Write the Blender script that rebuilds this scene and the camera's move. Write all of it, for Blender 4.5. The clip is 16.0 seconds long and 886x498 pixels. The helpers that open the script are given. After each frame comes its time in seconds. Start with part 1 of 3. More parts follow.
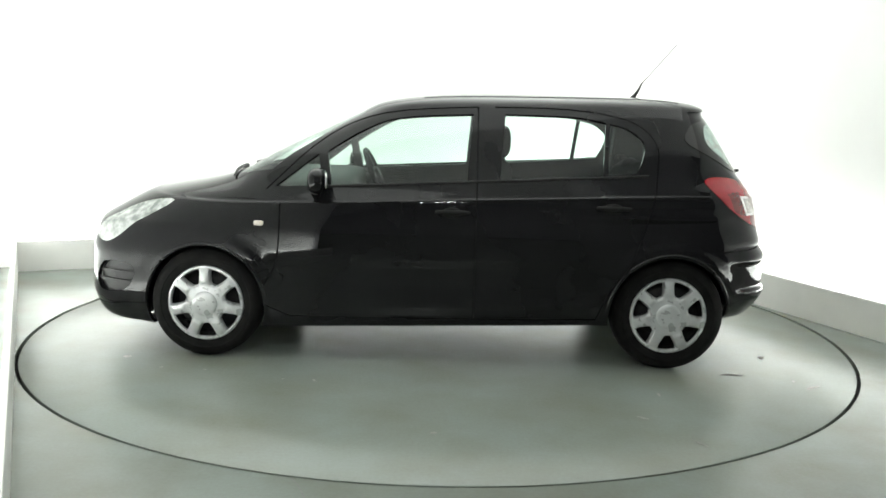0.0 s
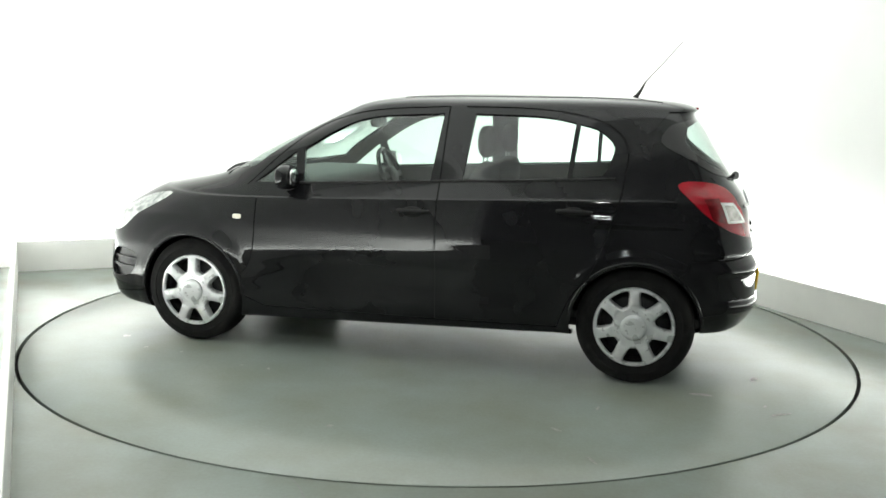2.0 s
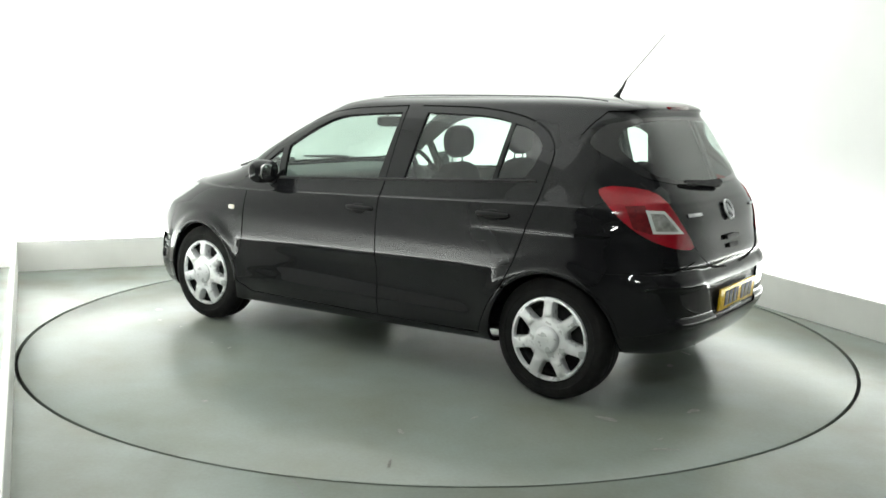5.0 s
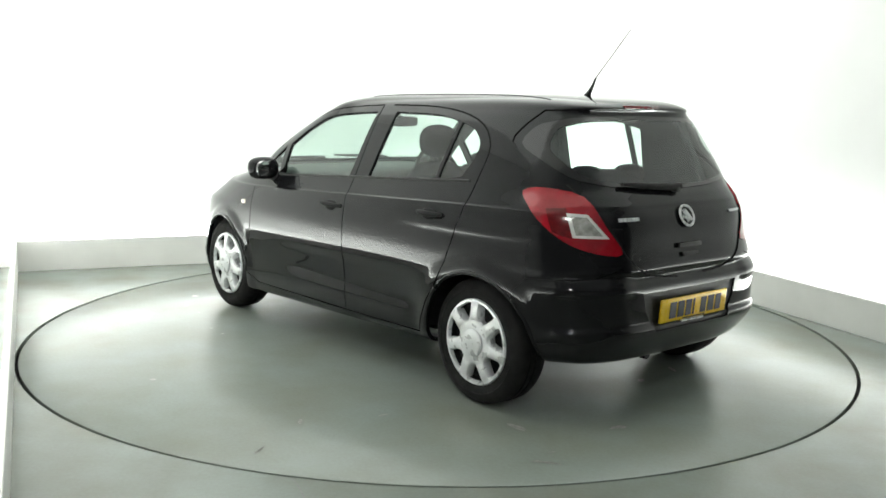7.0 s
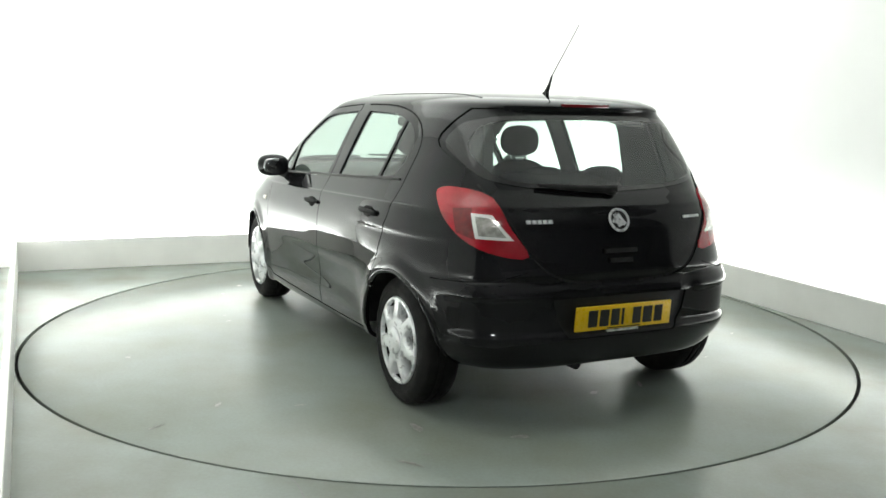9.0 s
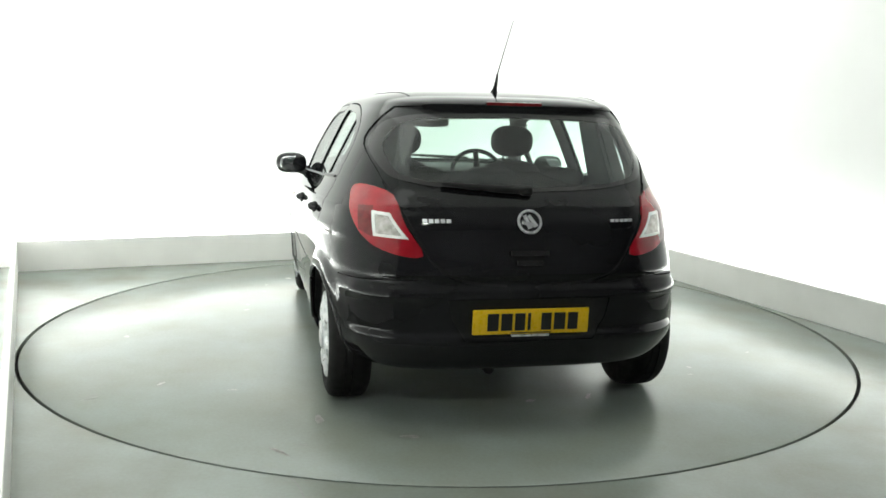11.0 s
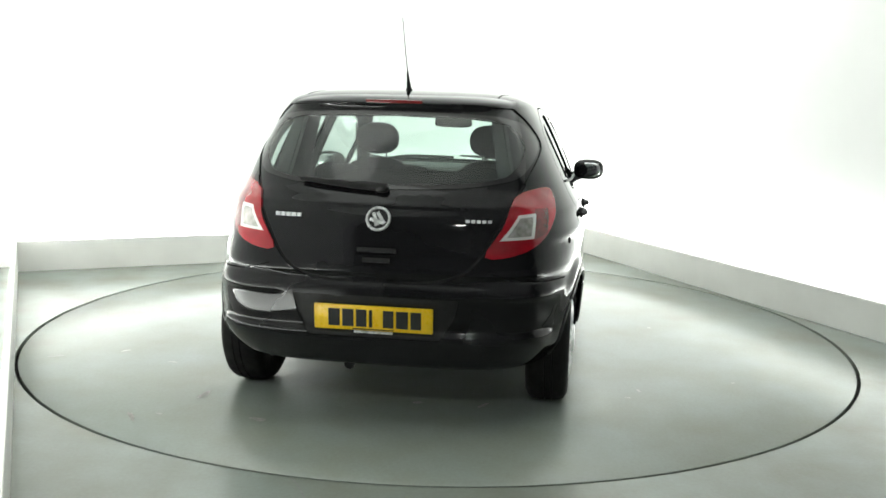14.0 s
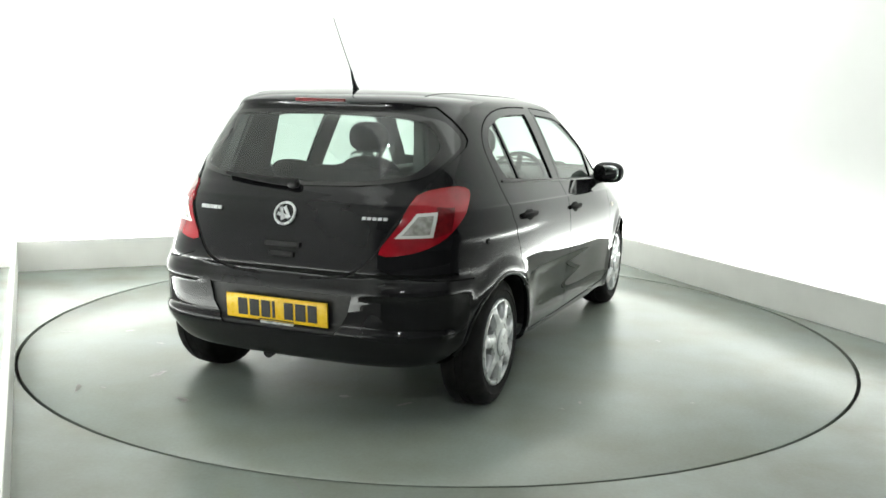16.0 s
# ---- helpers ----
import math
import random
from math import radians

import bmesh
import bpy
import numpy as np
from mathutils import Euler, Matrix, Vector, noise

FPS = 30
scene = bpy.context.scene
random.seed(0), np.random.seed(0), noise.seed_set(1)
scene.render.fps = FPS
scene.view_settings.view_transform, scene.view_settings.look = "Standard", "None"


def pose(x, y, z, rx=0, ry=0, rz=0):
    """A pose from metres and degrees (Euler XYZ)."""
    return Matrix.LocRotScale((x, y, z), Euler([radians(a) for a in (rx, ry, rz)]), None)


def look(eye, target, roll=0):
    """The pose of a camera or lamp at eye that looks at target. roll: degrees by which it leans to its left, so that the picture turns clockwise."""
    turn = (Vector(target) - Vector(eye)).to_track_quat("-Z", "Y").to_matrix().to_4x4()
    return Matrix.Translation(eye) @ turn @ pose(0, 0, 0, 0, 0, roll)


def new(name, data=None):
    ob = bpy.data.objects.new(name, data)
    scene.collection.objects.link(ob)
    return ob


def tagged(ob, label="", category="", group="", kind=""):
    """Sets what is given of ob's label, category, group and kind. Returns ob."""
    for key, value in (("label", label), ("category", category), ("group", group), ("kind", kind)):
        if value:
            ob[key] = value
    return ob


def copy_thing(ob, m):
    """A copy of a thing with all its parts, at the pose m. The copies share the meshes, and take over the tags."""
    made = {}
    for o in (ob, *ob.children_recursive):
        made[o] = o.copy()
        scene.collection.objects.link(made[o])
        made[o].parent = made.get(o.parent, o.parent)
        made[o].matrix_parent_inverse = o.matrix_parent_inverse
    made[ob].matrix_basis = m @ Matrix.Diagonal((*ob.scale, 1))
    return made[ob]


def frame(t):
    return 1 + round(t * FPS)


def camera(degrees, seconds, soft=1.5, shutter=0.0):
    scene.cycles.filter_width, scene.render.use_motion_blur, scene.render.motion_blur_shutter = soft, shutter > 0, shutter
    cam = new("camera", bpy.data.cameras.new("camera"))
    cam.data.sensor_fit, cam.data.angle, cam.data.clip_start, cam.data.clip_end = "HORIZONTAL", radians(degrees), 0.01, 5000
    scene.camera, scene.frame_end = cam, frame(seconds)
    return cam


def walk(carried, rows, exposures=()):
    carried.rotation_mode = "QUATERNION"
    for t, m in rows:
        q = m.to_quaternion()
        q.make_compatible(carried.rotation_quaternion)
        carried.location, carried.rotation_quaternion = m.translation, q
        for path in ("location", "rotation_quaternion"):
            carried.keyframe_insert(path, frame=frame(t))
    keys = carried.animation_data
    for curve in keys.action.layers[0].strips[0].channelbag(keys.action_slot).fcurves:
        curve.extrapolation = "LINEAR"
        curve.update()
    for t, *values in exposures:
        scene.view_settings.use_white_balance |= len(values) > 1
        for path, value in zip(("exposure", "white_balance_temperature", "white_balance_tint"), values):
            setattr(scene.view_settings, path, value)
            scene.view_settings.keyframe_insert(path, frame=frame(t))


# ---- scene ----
# ---- camera: stands still ----
EYE = Vector((0.0, -5.650, 1.413))
PAN, TILT = radians(0.135), radians(-9.156)
AIM = EYE + Vector((math.sin(PAN) * math.cos(TILT), math.cos(PAN) * math.cos(TILT), math.sin(TILT)))
cam = camera(51.94, 16.0, soft=1.6)
walk(cam, [(0.0, look(EYE, AIM, 1.408)), (16.0, look(EYE, AIM, 1.408))], exposures=[(0.0, 0.0), (16.0, 0.0)])

# turntable: heading of the car in radians at t seconds
TURN_START, TURN_RATE = 3.1215, -0.1216
TABLE_R = 2.446
CAR_OFFSET = Vector((0.003, 0.0, 0.0))

# booth: rectangular, turned about the turntable's centre
BOOTH = 22.9
BOOTH_M = pose(0, 0, 0, 0, 0, BOOTH)
HALF_W, BACK_V, FRONT_V = 2.49, 2.645, -2.90
RIGHT_V = -3.8
KERB_H, KERB_T, TROUGH = 0.245, 0.03, 0.22
CEIL = 3.1
# the left side runs a little out of square, about its back corner
LEFT_M = BOOTH_M @ pose(-HALF_W - 0.035, BACK_V, 0, 0, 0, 1.57) @ pose(HALF_W, -BACK_V, 0)

# ---- world and lamps ----
world = bpy.data.worlds.new("world")
world.use_nodes = True
world.node_tree.nodes["Background"].inputs[0].default_value = (0.9, 0.95, 1.0, 1)
world.node_tree.nodes["Background"].inputs[1].default_value = 0.02
scene.world = world


def area_lamp(name, m, sx, sy, watts, colour=(1, 1, 1)):
    data = bpy.data.lights.new(name, "AREA")
    data.shape, data.size, data.size_y, data.energy, data.color = "RECTANGLE", sx, sy, watts, colour
    ob = new(name, data)
    ob.matrix_world = m
    return ob


WHITE = (0.95, 1.0, 0.955)
# strip lamps in the trough behind the kerb, washing the walls from below
mid_v = (BACK_V + FRONT_V) / 2
len_v = BACK_V - FRONT_V
area_lamp("trough_lamp", BOOTH_M @ pose(0, BACK_V + 0.17, 0.19, 180, 0, 0), 4.9, 0.10, 98, WHITE)
area_lamp("trough_lamp", LEFT_M @ pose(-HALF_W - 0.17, mid_v, 0.19, 180, 0, 0), 0.10, len_v, 84, WHITE)
area_lamp("trough_lamp", BOOTH_M @ pose(HALF_W + 0.17, (BACK_V + RIGHT_V) / 2, 0.19, 180, 0, 0), 0.10, BACK_V - RIGHT_V, 120, WHITE)
# broad soft fill added under the ceiling to brighten the turntable, no known fixture
area_lamp("ceiling_fill", BOOTH_M @ pose(0, 0.2, CEIL - 0.02), 4.4, 4.4, 65, WHITE)
# a tube lamp in the hall before the booth
area_lamp("hall_lamp", pose(-0.45, -7.3, 4.10, 0, 0, 24), 0.75, 0.10, 85, WHITE)


# ---- materials ----
def mat(name):
    m = bpy.data.materials.new(name)
    m.use_nodes = True
    nt = m.node_tree
    return m, nt, nt.nodes["Principled BSDF"]


def ramp_noise(nt, scale, lo, hi, detail=4.0, coord="Object", c0=0.35, c1=0.65, stretch=None):
    n, l = nt.nodes, nt.links
    tc = n.new("ShaderNodeTexCoord")
    nz = n.new("ShaderNodeTexNoise")
    nz.inputs["Scale"].default_value, nz.inputs["Detail"].default_value = scale, detail
    src = tc.outputs[coord]
    if stretch:
        mp = n.new("ShaderNodeMapping")
        mp.inputs["Scale"].default_value = stretch
        l.new(src, mp.inputs[0])
        src = mp.outputs[0]
    l.new(src, nz.inputs["Vector"])
    r = n.new("ShaderNodeValToRGB")
    r.color_ramp.elements[0].position, r.color_ramp.elements[1].position = c0, c1
    r.color_ramp.elements[0].color, r.color_ramp.elements[1].color = (*lo, 1), (*hi, 1)
    l.new(nz.outputs["Fac"], r.inputs[0])
    return r.outputs[0], nz.outputs["Fac"]


def bump(nt, bsdf, scale, strength, dist=0.002):
    n, l = nt.nodes, nt.links
    tc, nz, b = n.new("ShaderNodeTexCoord"), n.new("ShaderNodeTexNoise"), n.new("ShaderNodeBump")
    nz.inputs["Scale"].default_value, nz.inputs["Detail"].default_value = scale, 5
    b.inputs["Strength"].default_value, b.inputs["Distance"].default_value = strength, dist
    l.new(tc.outputs["Object"], nz.inputs["Vector"])
    l.new(nz.outputs["Fac"], b.inputs["Height"])
    l.new(b.outputs[0], bsdf.inputs["Normal"])


def surface(name, lo, hi, rough=(0.5, 0.6), scale=6.0, metal=0.0, coat=0.0, bumps=None, spec=0.5):
    m, nt, b = mat(name)
    col, _ = ramp_noise(nt, scale, lo, hi)
    nt.links.new(col, b.inputs["Base Color"])
    ro, _ = ramp_noise(nt, scale * 2.7, (rough[0],) * 3, (rough[1],) * 3)
    nt.links.new(ro, b.inputs["Roughness"])
    b.inputs["Metallic"].default_value = metal
    b.inputs["Coat Weight"].default_value = coat
    b.inputs["Coat Roughness"].default_value = 0.03
    b.inputs["Specular IOR Level"].default_value = spec
    if bumps:
        bump(nt, b, *bumps)
    return m


def pane(name, tint, base=0.075, rough=0.0):
    """A thin pane: tinted see-through with mirror gloss that grows towards grazing views."""
    m = bpy.data.materials.new(name)
    m.use_nodes = True
    nt = m.node_tree
    n, l = nt.nodes, nt.links
    n.remove(n["Principled BSDF"])
    tr, gl, mx = n.new("ShaderNodeBsdfTransparent"), n.new("ShaderNodeBsdfGlossy"), n.new("ShaderNodeMixShader")
    lw, pw, fr = n.new("ShaderNodeLayerWeight"), n.new("ShaderNodeMath"), n.new("ShaderNodeMath")
    lw.inputs[0].default_value = 0.5
    pw.operation, fr.operation = "POWER", "MULTIPLY_ADD"
    pw.inputs[1].default_value = 4.0
    fr.inputs[1].default_value, fr.inputs[2].default_value = 0.85, base
    l.new(lw.outputs["Facing"], pw.inputs[0])
    l.new(pw.outputs[0], fr.inputs[0])
    tr.inputs[0].default_value = (*tint, 1)
    gl.inputs["Roughness"].default_value = rough
    l.new(fr.outputs[0], mx.inputs[0])
    l.new(tr.outputs[0], mx.inputs[1])
    l.new(gl.outputs[0], mx.inputs[2])
    l.new(mx.outputs[0], n["Material Output"].inputs[0])
    return m


def floor_material(name, dirty):
    """Worn grey-green resin floor: large soft tone changes, scuffs and fine grain."""
    m, nt, b = mat(name)
    n, l = nt.nodes, nt.links
    big, _ = ramp_noise(nt, 0.8, (0.225, 0.258, 0.236), (0.250, 0.283, 0.262), 2, c0=0.1, c1=0.9)
    dirt, _ = ramp_noise(nt, 1.7, (1, 1, 1), tuple(dirty), 5, c0=0.38, c1=0.85)
    speck, _ = ramp_noise(nt, 60, (1, 1, 1), (0.93, 0.92, 0.90), 2, c0=0.3, c1=0.8)
    last = big
    for other in (dirt, speck):
        mul = n.new("ShaderNodeMix")
        mul.data_type, mul.blend_type = "RGBA", "MULTIPLY"
        mul.inputs[0].default_value = 1.0
        l.new(last, mul.inputs[6])
        l.new(other, mul.inputs[7])
        last = mul.outputs[2]
    l.new(last, b.inputs["Base Color"])
    b.inputs["Roughness"].default_value = 0.27
    b.inputs["Specular IOR Level"].default_value = 0.5
    return m


M_FLOOR = floor_material("resin floor", (0.66, 0.57, 0.43))
M_TABLE = floor_material("resin turntable", (0.78, 0.71, 0.58))
M_DARK = surface("dark gap", (0.006,) * 3, (0.012,) * 3, (0.7, 0.9))
M_KERB = surface("kerb paint", (0.73, 0.725, 0.70), (0.79, 0.785, 0.76), (0.35, 0.5), 3.0, bumps=(30, 0.05))
M_WALL = surface("white wall", (0.80, 0.80, 0.79), (0.84, 0.84, 0.83), (0.6, 0.75), 1.2, bumps=(60, 0.04))
M_OUTER = surface("pale hall wall", (0.62, 0.62, 0.64), (0.69, 0.69, 0.71), (0.7, 0.8), 1.0)
M_LAMP = bpy.data.materials.new("lamp diffuser")
M_LAMP.use_nodes = True
M_LAMP.node_tree.nodes["Principled BSDF"].inputs["Emission Color"].default_value = (1, 1, 1, 1)
M_LAMP.node_tree.nodes["Principled BSDF"].inputs["Emission Strength"].default_value = 6.0
# black base lifted slightly: lens veil put into the paint colour
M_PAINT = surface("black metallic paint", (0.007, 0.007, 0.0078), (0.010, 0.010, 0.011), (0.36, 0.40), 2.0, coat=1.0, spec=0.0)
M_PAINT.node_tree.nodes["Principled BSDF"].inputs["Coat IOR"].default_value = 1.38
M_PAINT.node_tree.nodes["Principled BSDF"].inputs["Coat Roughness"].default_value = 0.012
M_TRIM = surface("black plastic trim", (0.008,) * 3, (0.013,) * 3, (0.38, 0.5), 40, spec=0.3)
M_SEAM = surface("panel gap", (0.002,) * 3, (0.003,) * 3, (0.8, 0.9))
M_CABIN = surface("grey cabin trim", (0.05, 0.052, 0.052), (0.08, 0.082, 0.08), (0.7, 0.85), 14, bumps=(90, 0.1, 0.001))
M_CLOTH = surface("charcoal seat cloth", (0.016, 0.016, 0.018), (0.022, 0.022, 0.024), (0.85, 0.95), 9, bumps=(110, 0.05, 0.0008), spec=0.2)
M_TYRE = surface("tyre rubber", (0.007,) * 3, (0.013, 0.0125, 0.012), (0.7, 0.85), 9, bumps=(160, 0.15), spec=0.15)
M_SILVER = surface("silver wheel trim paint", (0.60, 0.61, 0.62), (0.64, 0.65, 0.66), (0.26, 0.32), 8, metal=0.35, coat=0.4)
M_STEEL = surface("black steel rim", (0.010,) * 3, (0.02,) * 3, (0.5, 0.7), 20)
M_CHROME = surface("chrome", (0.75, 0.76, 0.77), (0.82, 0.82, 0.83), (0.08, 0.16), 40, metal=1.0)
M_RED = surface("red lamp lens", (0.25, 0.003, 0.010), (0.36, 0.005, 0.014), (0.10, 0.18), 9, coat=0.7, bumps=(45, 0.08, 0.001))
M_REDDARK = surface("dark red lamp lens", (0.11, 0.002, 0.005), (0.17, 0.004, 0.007), (0.12, 0.2), 50, coat=0.7)
M_CLEAR = surface("clear lamp lens", (0.80, 0.80, 0.78), (0.86, 0.86, 0.84), (0.12, 0.2), 12, metal=0.25, coat=1.0)
M_BULB = surface("reversing lamp glass", (0.48, 0.45, 0.42), (0.85, 0.82, 0.79), (0.06, 0.14), 34, metal=0.6, coat=1.0, bumps=(60, 0.35, 0.004))
M_HEAD = surface("headlamp lens", (0.22, 0.24, 0.23), (0.58, 0.60, 0.58), (0.05, 0.12), 20, metal=0.3, coat=1.0, bumps=(40, 0.3, 0.004))
M_PLATE = surface("yellow plate", (0.80, 0.50, 0.010), (0.86, 0.55, 0.015), (0.25, 0.35), 30)
M_INK = surface("black plate print", (0.006,) * 3, (0.010,) * 3, (0.4, 0.5))
M_GLASS = pane("tinted window glass", (0.80, 0.92, 0.865))
M_REARGLASS = pane("tinted rear glass", (0.78, 0.88, 0.84))
M_FRIT = surface("black glass border", (0.004,) * 3, (0.006,) * 3, (0.04, 0.08), 5, coat=0.3)
M_MIRROR = surface("mirror glass", (0.75,) * 3, (0.78,) * 3, (0.01, 0.02), metal=1.0)
M_AMBER = surface("clear side repeater", (0.70, 0.62, 0.50), (0.8, 0.75, 0.66), (0.1, 0.2), 60, coat=1.0)
M_STAIN = surface("floor scuff", (0.13, 0.13, 0.115), (0.20, 0.195, 0.175), (0.4, 0.6), 40)
M_CRACK = surface("floor crack", (0.10, 0.11, 0.10), (0.15, 0.15, 0.14), (0.5, 0.6), 40)


# ---- mesh helpers ----
def obj(name, bm, mats, parent=None, label="", smooth=True):
    me = bpy.data.meshes.new(name)
    bmesh.ops.recalc_face_normals(bm, faces=bm.faces[:])
    bm.to_mesh(me)
    bm.free()
    for mm in (mats if isinstance(mats, (list, tuple)) else [mats]):
        me.materials.append(mm)
    for p in me.polygons:
        p.use_smooth = smooth
    if smooth:
        me.set_sharp_from_angle(angle=radians(38))
    ob = new(name, me)
    if parent:
        ob.parent = parent
    if label:
        ob["label"] = label
    return ob


def part(name, bm, material, parent, label="", smooth=True):
    return obj(name, bm, material, parent, label, smooth)


def box(bm, x0, x1, y0, y1, z0, z1, m=Matrix.Identity(4), bevel=0.0, seg=2):
    made = bmesh.ops.create_cube(bm, size=1.0)["verts"]
    for v in made:
        v.co = m @ Vector((x0 + (v.co.x + .5) * (x1 - x0), y0 + (v.co.y + .5) * (y1 - y0), z0 + (v.co.z + .5) * (z1 - z0)))
    if bevel:
        es = list({e for v in made for e in v.link_edges})
        bmesh.ops.bevel(bm, geom=es, offset=bevel, segments=seg, affect="EDGES", profile=0.5)
    return bm


def revolve(bm, profile, n=48, m=Matrix.Identity(4), closed=False):
    """Turn a profile of (radius, axial) pairs about the local y axis."""
    rings = []
    for k in range(n):
        a = 2 * math.pi * k / n
        rings.append([bm.verts.new(m @ Vector((r * math.cos(a), y, r * math.sin(a)))) for r, y in profile])
    cnt = len(profile)
    for k in range(n):
        A, B = rings[k], rings[(k + 1) % n]
        for i in range(cnt if closed else cnt - 1):
            j = (i + 1) % cnt
            bm.faces.new((A[i], A[j], B[j], B[i]))
    return bm


def tube(bm, pts, radii, n=10):
    """A round rod through pts with a radius at each."""
    pts = [Vector(p) for p in pts]
    rings = []
    for i, p in enumerate(pts):
        d = (pts[min(i + 1, len(pts) - 1)] - pts[max(i - 1, 0)]).normalized()
        a = d.orthogonal().normalized()
        b = d.cross(a)
        rings.append([bm.verts.new(p + (a * math.cos(t) + b * math.sin(t)) * radii[i])
                      for t in (2 * math.pi * k / n for k in range(n))])
    for A, B in zip(rings, rings[1:]):
        for k in range(n):
            bm.faces.new((A[k], A[(k + 1) % n], B[(k + 1) % n], B[k]))
    bm.faces.new(rings[0][::-1])
    bm.faces.new(rings[-1])
    return bm


def prism(bm, poly, depth, m):
    """Extrude a polygon of (a, b) pairs, in the plane of m's x and z axes, along m's y by depth."""
    lo = [bm.verts.new(m @ Vector((a, 0, b))) for a, b in poly]
    hi = [bm.verts.new(m @ Vector((a, depth, b))) for a, b in poly]
    bm.faces.new(lo)
    bm.faces.new(hi[::-1])
    for i in range(len(poly)):
        j = (i + 1) % len(poly)
        bm.faces.new((lo[i], hi[i], hi[j], lo[j]))
    return bm


def blob(bm, c, r, power=3.0, nu=20, nv=12, m=Matrix.Identity(4)):
    """A cushion: a rounded box of half sizes r at c."""
    def f(t):
        return math.copysign(abs(t) ** (2 / power), t)
    rows = []
    for j in range(nv + 1):
        b = -math.pi / 2 + math.pi * j / nv
        rows.append([bm.verts.new(m @ (Vector(c) + Vector((r[0] * f(math.cos(b)) * f(math.cos(a)), r[1] * f(math.cos(b)) * f(math.sin(a)), r[2] * f(math.sin(b))))))
                     for a in (2 * math.pi * i / nu for i in range(nu))])
    for A, B in zip(rows, rows[1:]):
        for i in range(nu):
            bm.faces.new((A[i], A[(i + 1) % nu], B[(i + 1) % nu], B[i]))
    bmesh.ops.remove_doubles(bm, verts=bm.verts[:], dist=1e-5)
    return bm


# ---- the booth ----
def ring_slab(bm, r, outer, n=180):
    """A floor sheet with a round hole of radius r, out to a square of half side outer."""
    a_ring, b_ring, c_ring = [], [], []
    for k in range(n):
        a = 2 * math.pi * k / n
        c, s = math.cos(a), math.sin(a)
        q = outer / max(abs(c), abs(s))
        a_ring.append(bm.verts.new((r * c, r * s, -0.03)))
        b_ring.append(bm.verts.new((r * c, r * s, 0)))
        c_ring.append(bm.verts.new((q * c, q * s, 0)))
    for k in range(n):
        j = (k + 1) % n
        bm.faces.new((a_ring[k], a_ring[j], b_ring[j], b_ring[k]))
        bm.faces.new((b_ring[k], b_ring[j], c_ring[j], c_ring[k]))
    return bm


floor = obj("floor", ring_slab(bmesh.new(), TABLE_R + 0.010, 16.0), M_FLOOR, smooth=False)
tagged(floor, "worn grey-green resin floor round the turntable", "floor", kind="structure")
pit = obj("pit", revolve(bmesh.new(), [(0.01, -0.06), (TABLE_R + 0.05, -0.06), (TABLE_R + 0.05, -0.02)], 64, pose(0, 0, 0, 90)), M_DARK)
tagged(pit, "dark pit under the turntable", "floor", kind="structure")


def disc():
    bm = bmesh.new()
    revolve(bm, [(0.0005, 0), (0.8, 0), (1.7, 0), (TABLE_R - 0.016, 0), (TABLE_R - 0.010, -0.003), (TABLE_R - 0.010, -0.04)], 180, pose(0, 0, 0, 90))
    return bm


turntable = tagged(new("turntable"), "round grey-green resin turntable set flush in the floor", "turntable")
part("deck", disc(), M_TABLE, turntable, "scuffed grey-green resin deck")


def booth_box(name, u0, u1, v0, v1, z0, z1, material, label, category, bevel=0.0, m=BOOTH_M):
    ob = obj(name, box(bmesh.new(), u0, u1, v0, v1, z0, z1, bevel=bevel), material, smooth=False)
    ob.matrix_world = m
    return tagged(ob, label, category, kind="structure")


W2 = HALF_W + KERB_T + TROUGH
V2 = BACK_V + KERB_T + TROUGH
booth_box("wall_back", -W2 - 0.15, W2 + 0.1, V2, V2 + 0.1, -0.02, CEIL, M_WALL, "bright white wall washed with light from below", "wall")
booth_box("wall_left", -W2 - 0.1, -W2, FRONT_V, V2 - 0.002, -0.02, CEIL, M_WALL, "bright white side wall washed with light", "wall", m=LEFT_M)
booth_box("wall_right", W2, W2 + 0.1, RIGHT_V, V2 - 0.002, -0.02, CEIL, M_WALL, "bright white side wall washed with light", "wall")
booth_box("kerb_back", -HALF_W - KERB_T - 0.035, HALF_W + KERB_T, BACK_V, BACK_V + KERB_T, 0, KERB_H, M_KERB, "low off-white kerb along the back wall", "kerb", 0.004)
booth_box("kerb_left", -HALF_W - KERB_T, -HALF_W, FRONT_V, BACK_V - 0.002, 0, KERB_H, M_KERB, "low off-white kerb along the side wall", "kerb", 0.004, LEFT_M)
booth_box("kerb_right", HALF_W, HALF_W + KERB_T, RIGHT_V, BACK_V - 0.002, 0, KERB_H, M_KERB, "low off-white kerb along the side wall", "kerb", 0.004)
booth_box("ceiling", -W2 - 0.15, W2 + 0.1, FRONT_V, V2 + 0.1, CEIL, CEIL + 0.1, M_WALL, "white booth ceiling", "ceiling")
# the dim hall before the booth
booth_box("hall_wall_back", -9, 9, -11.1, -11.0, -0.02, 4.2, M_OUTER, "pale grey hall wall", "wall")
booth_box("hall_wall_left", -9.1, -9, -11, FRONT_V - 0.1, -0.02, 4.2, M_OUTER, "pale grey hall wall", "wall")
booth_box("hall_wall_right", 9, 9.1, -11, RIGHT_V - 0.1, -0.02, 4.2, M_OUTER, "pale grey hall wall", "wall")
booth_box("hall_front_left", -9, -W2 + 0.12, FRONT_V - 0.1, FRONT_V - 0.002, -0.02, 4.2, M_OUTER, "pale grey hall wall", "wall")
booth_box("hall_front_right", W2, 9, RIGHT_V - 0.1, RIGHT_V - 0.002, -0.02, 4.2, M_OUTER, "pale grey hall wall", "wall")
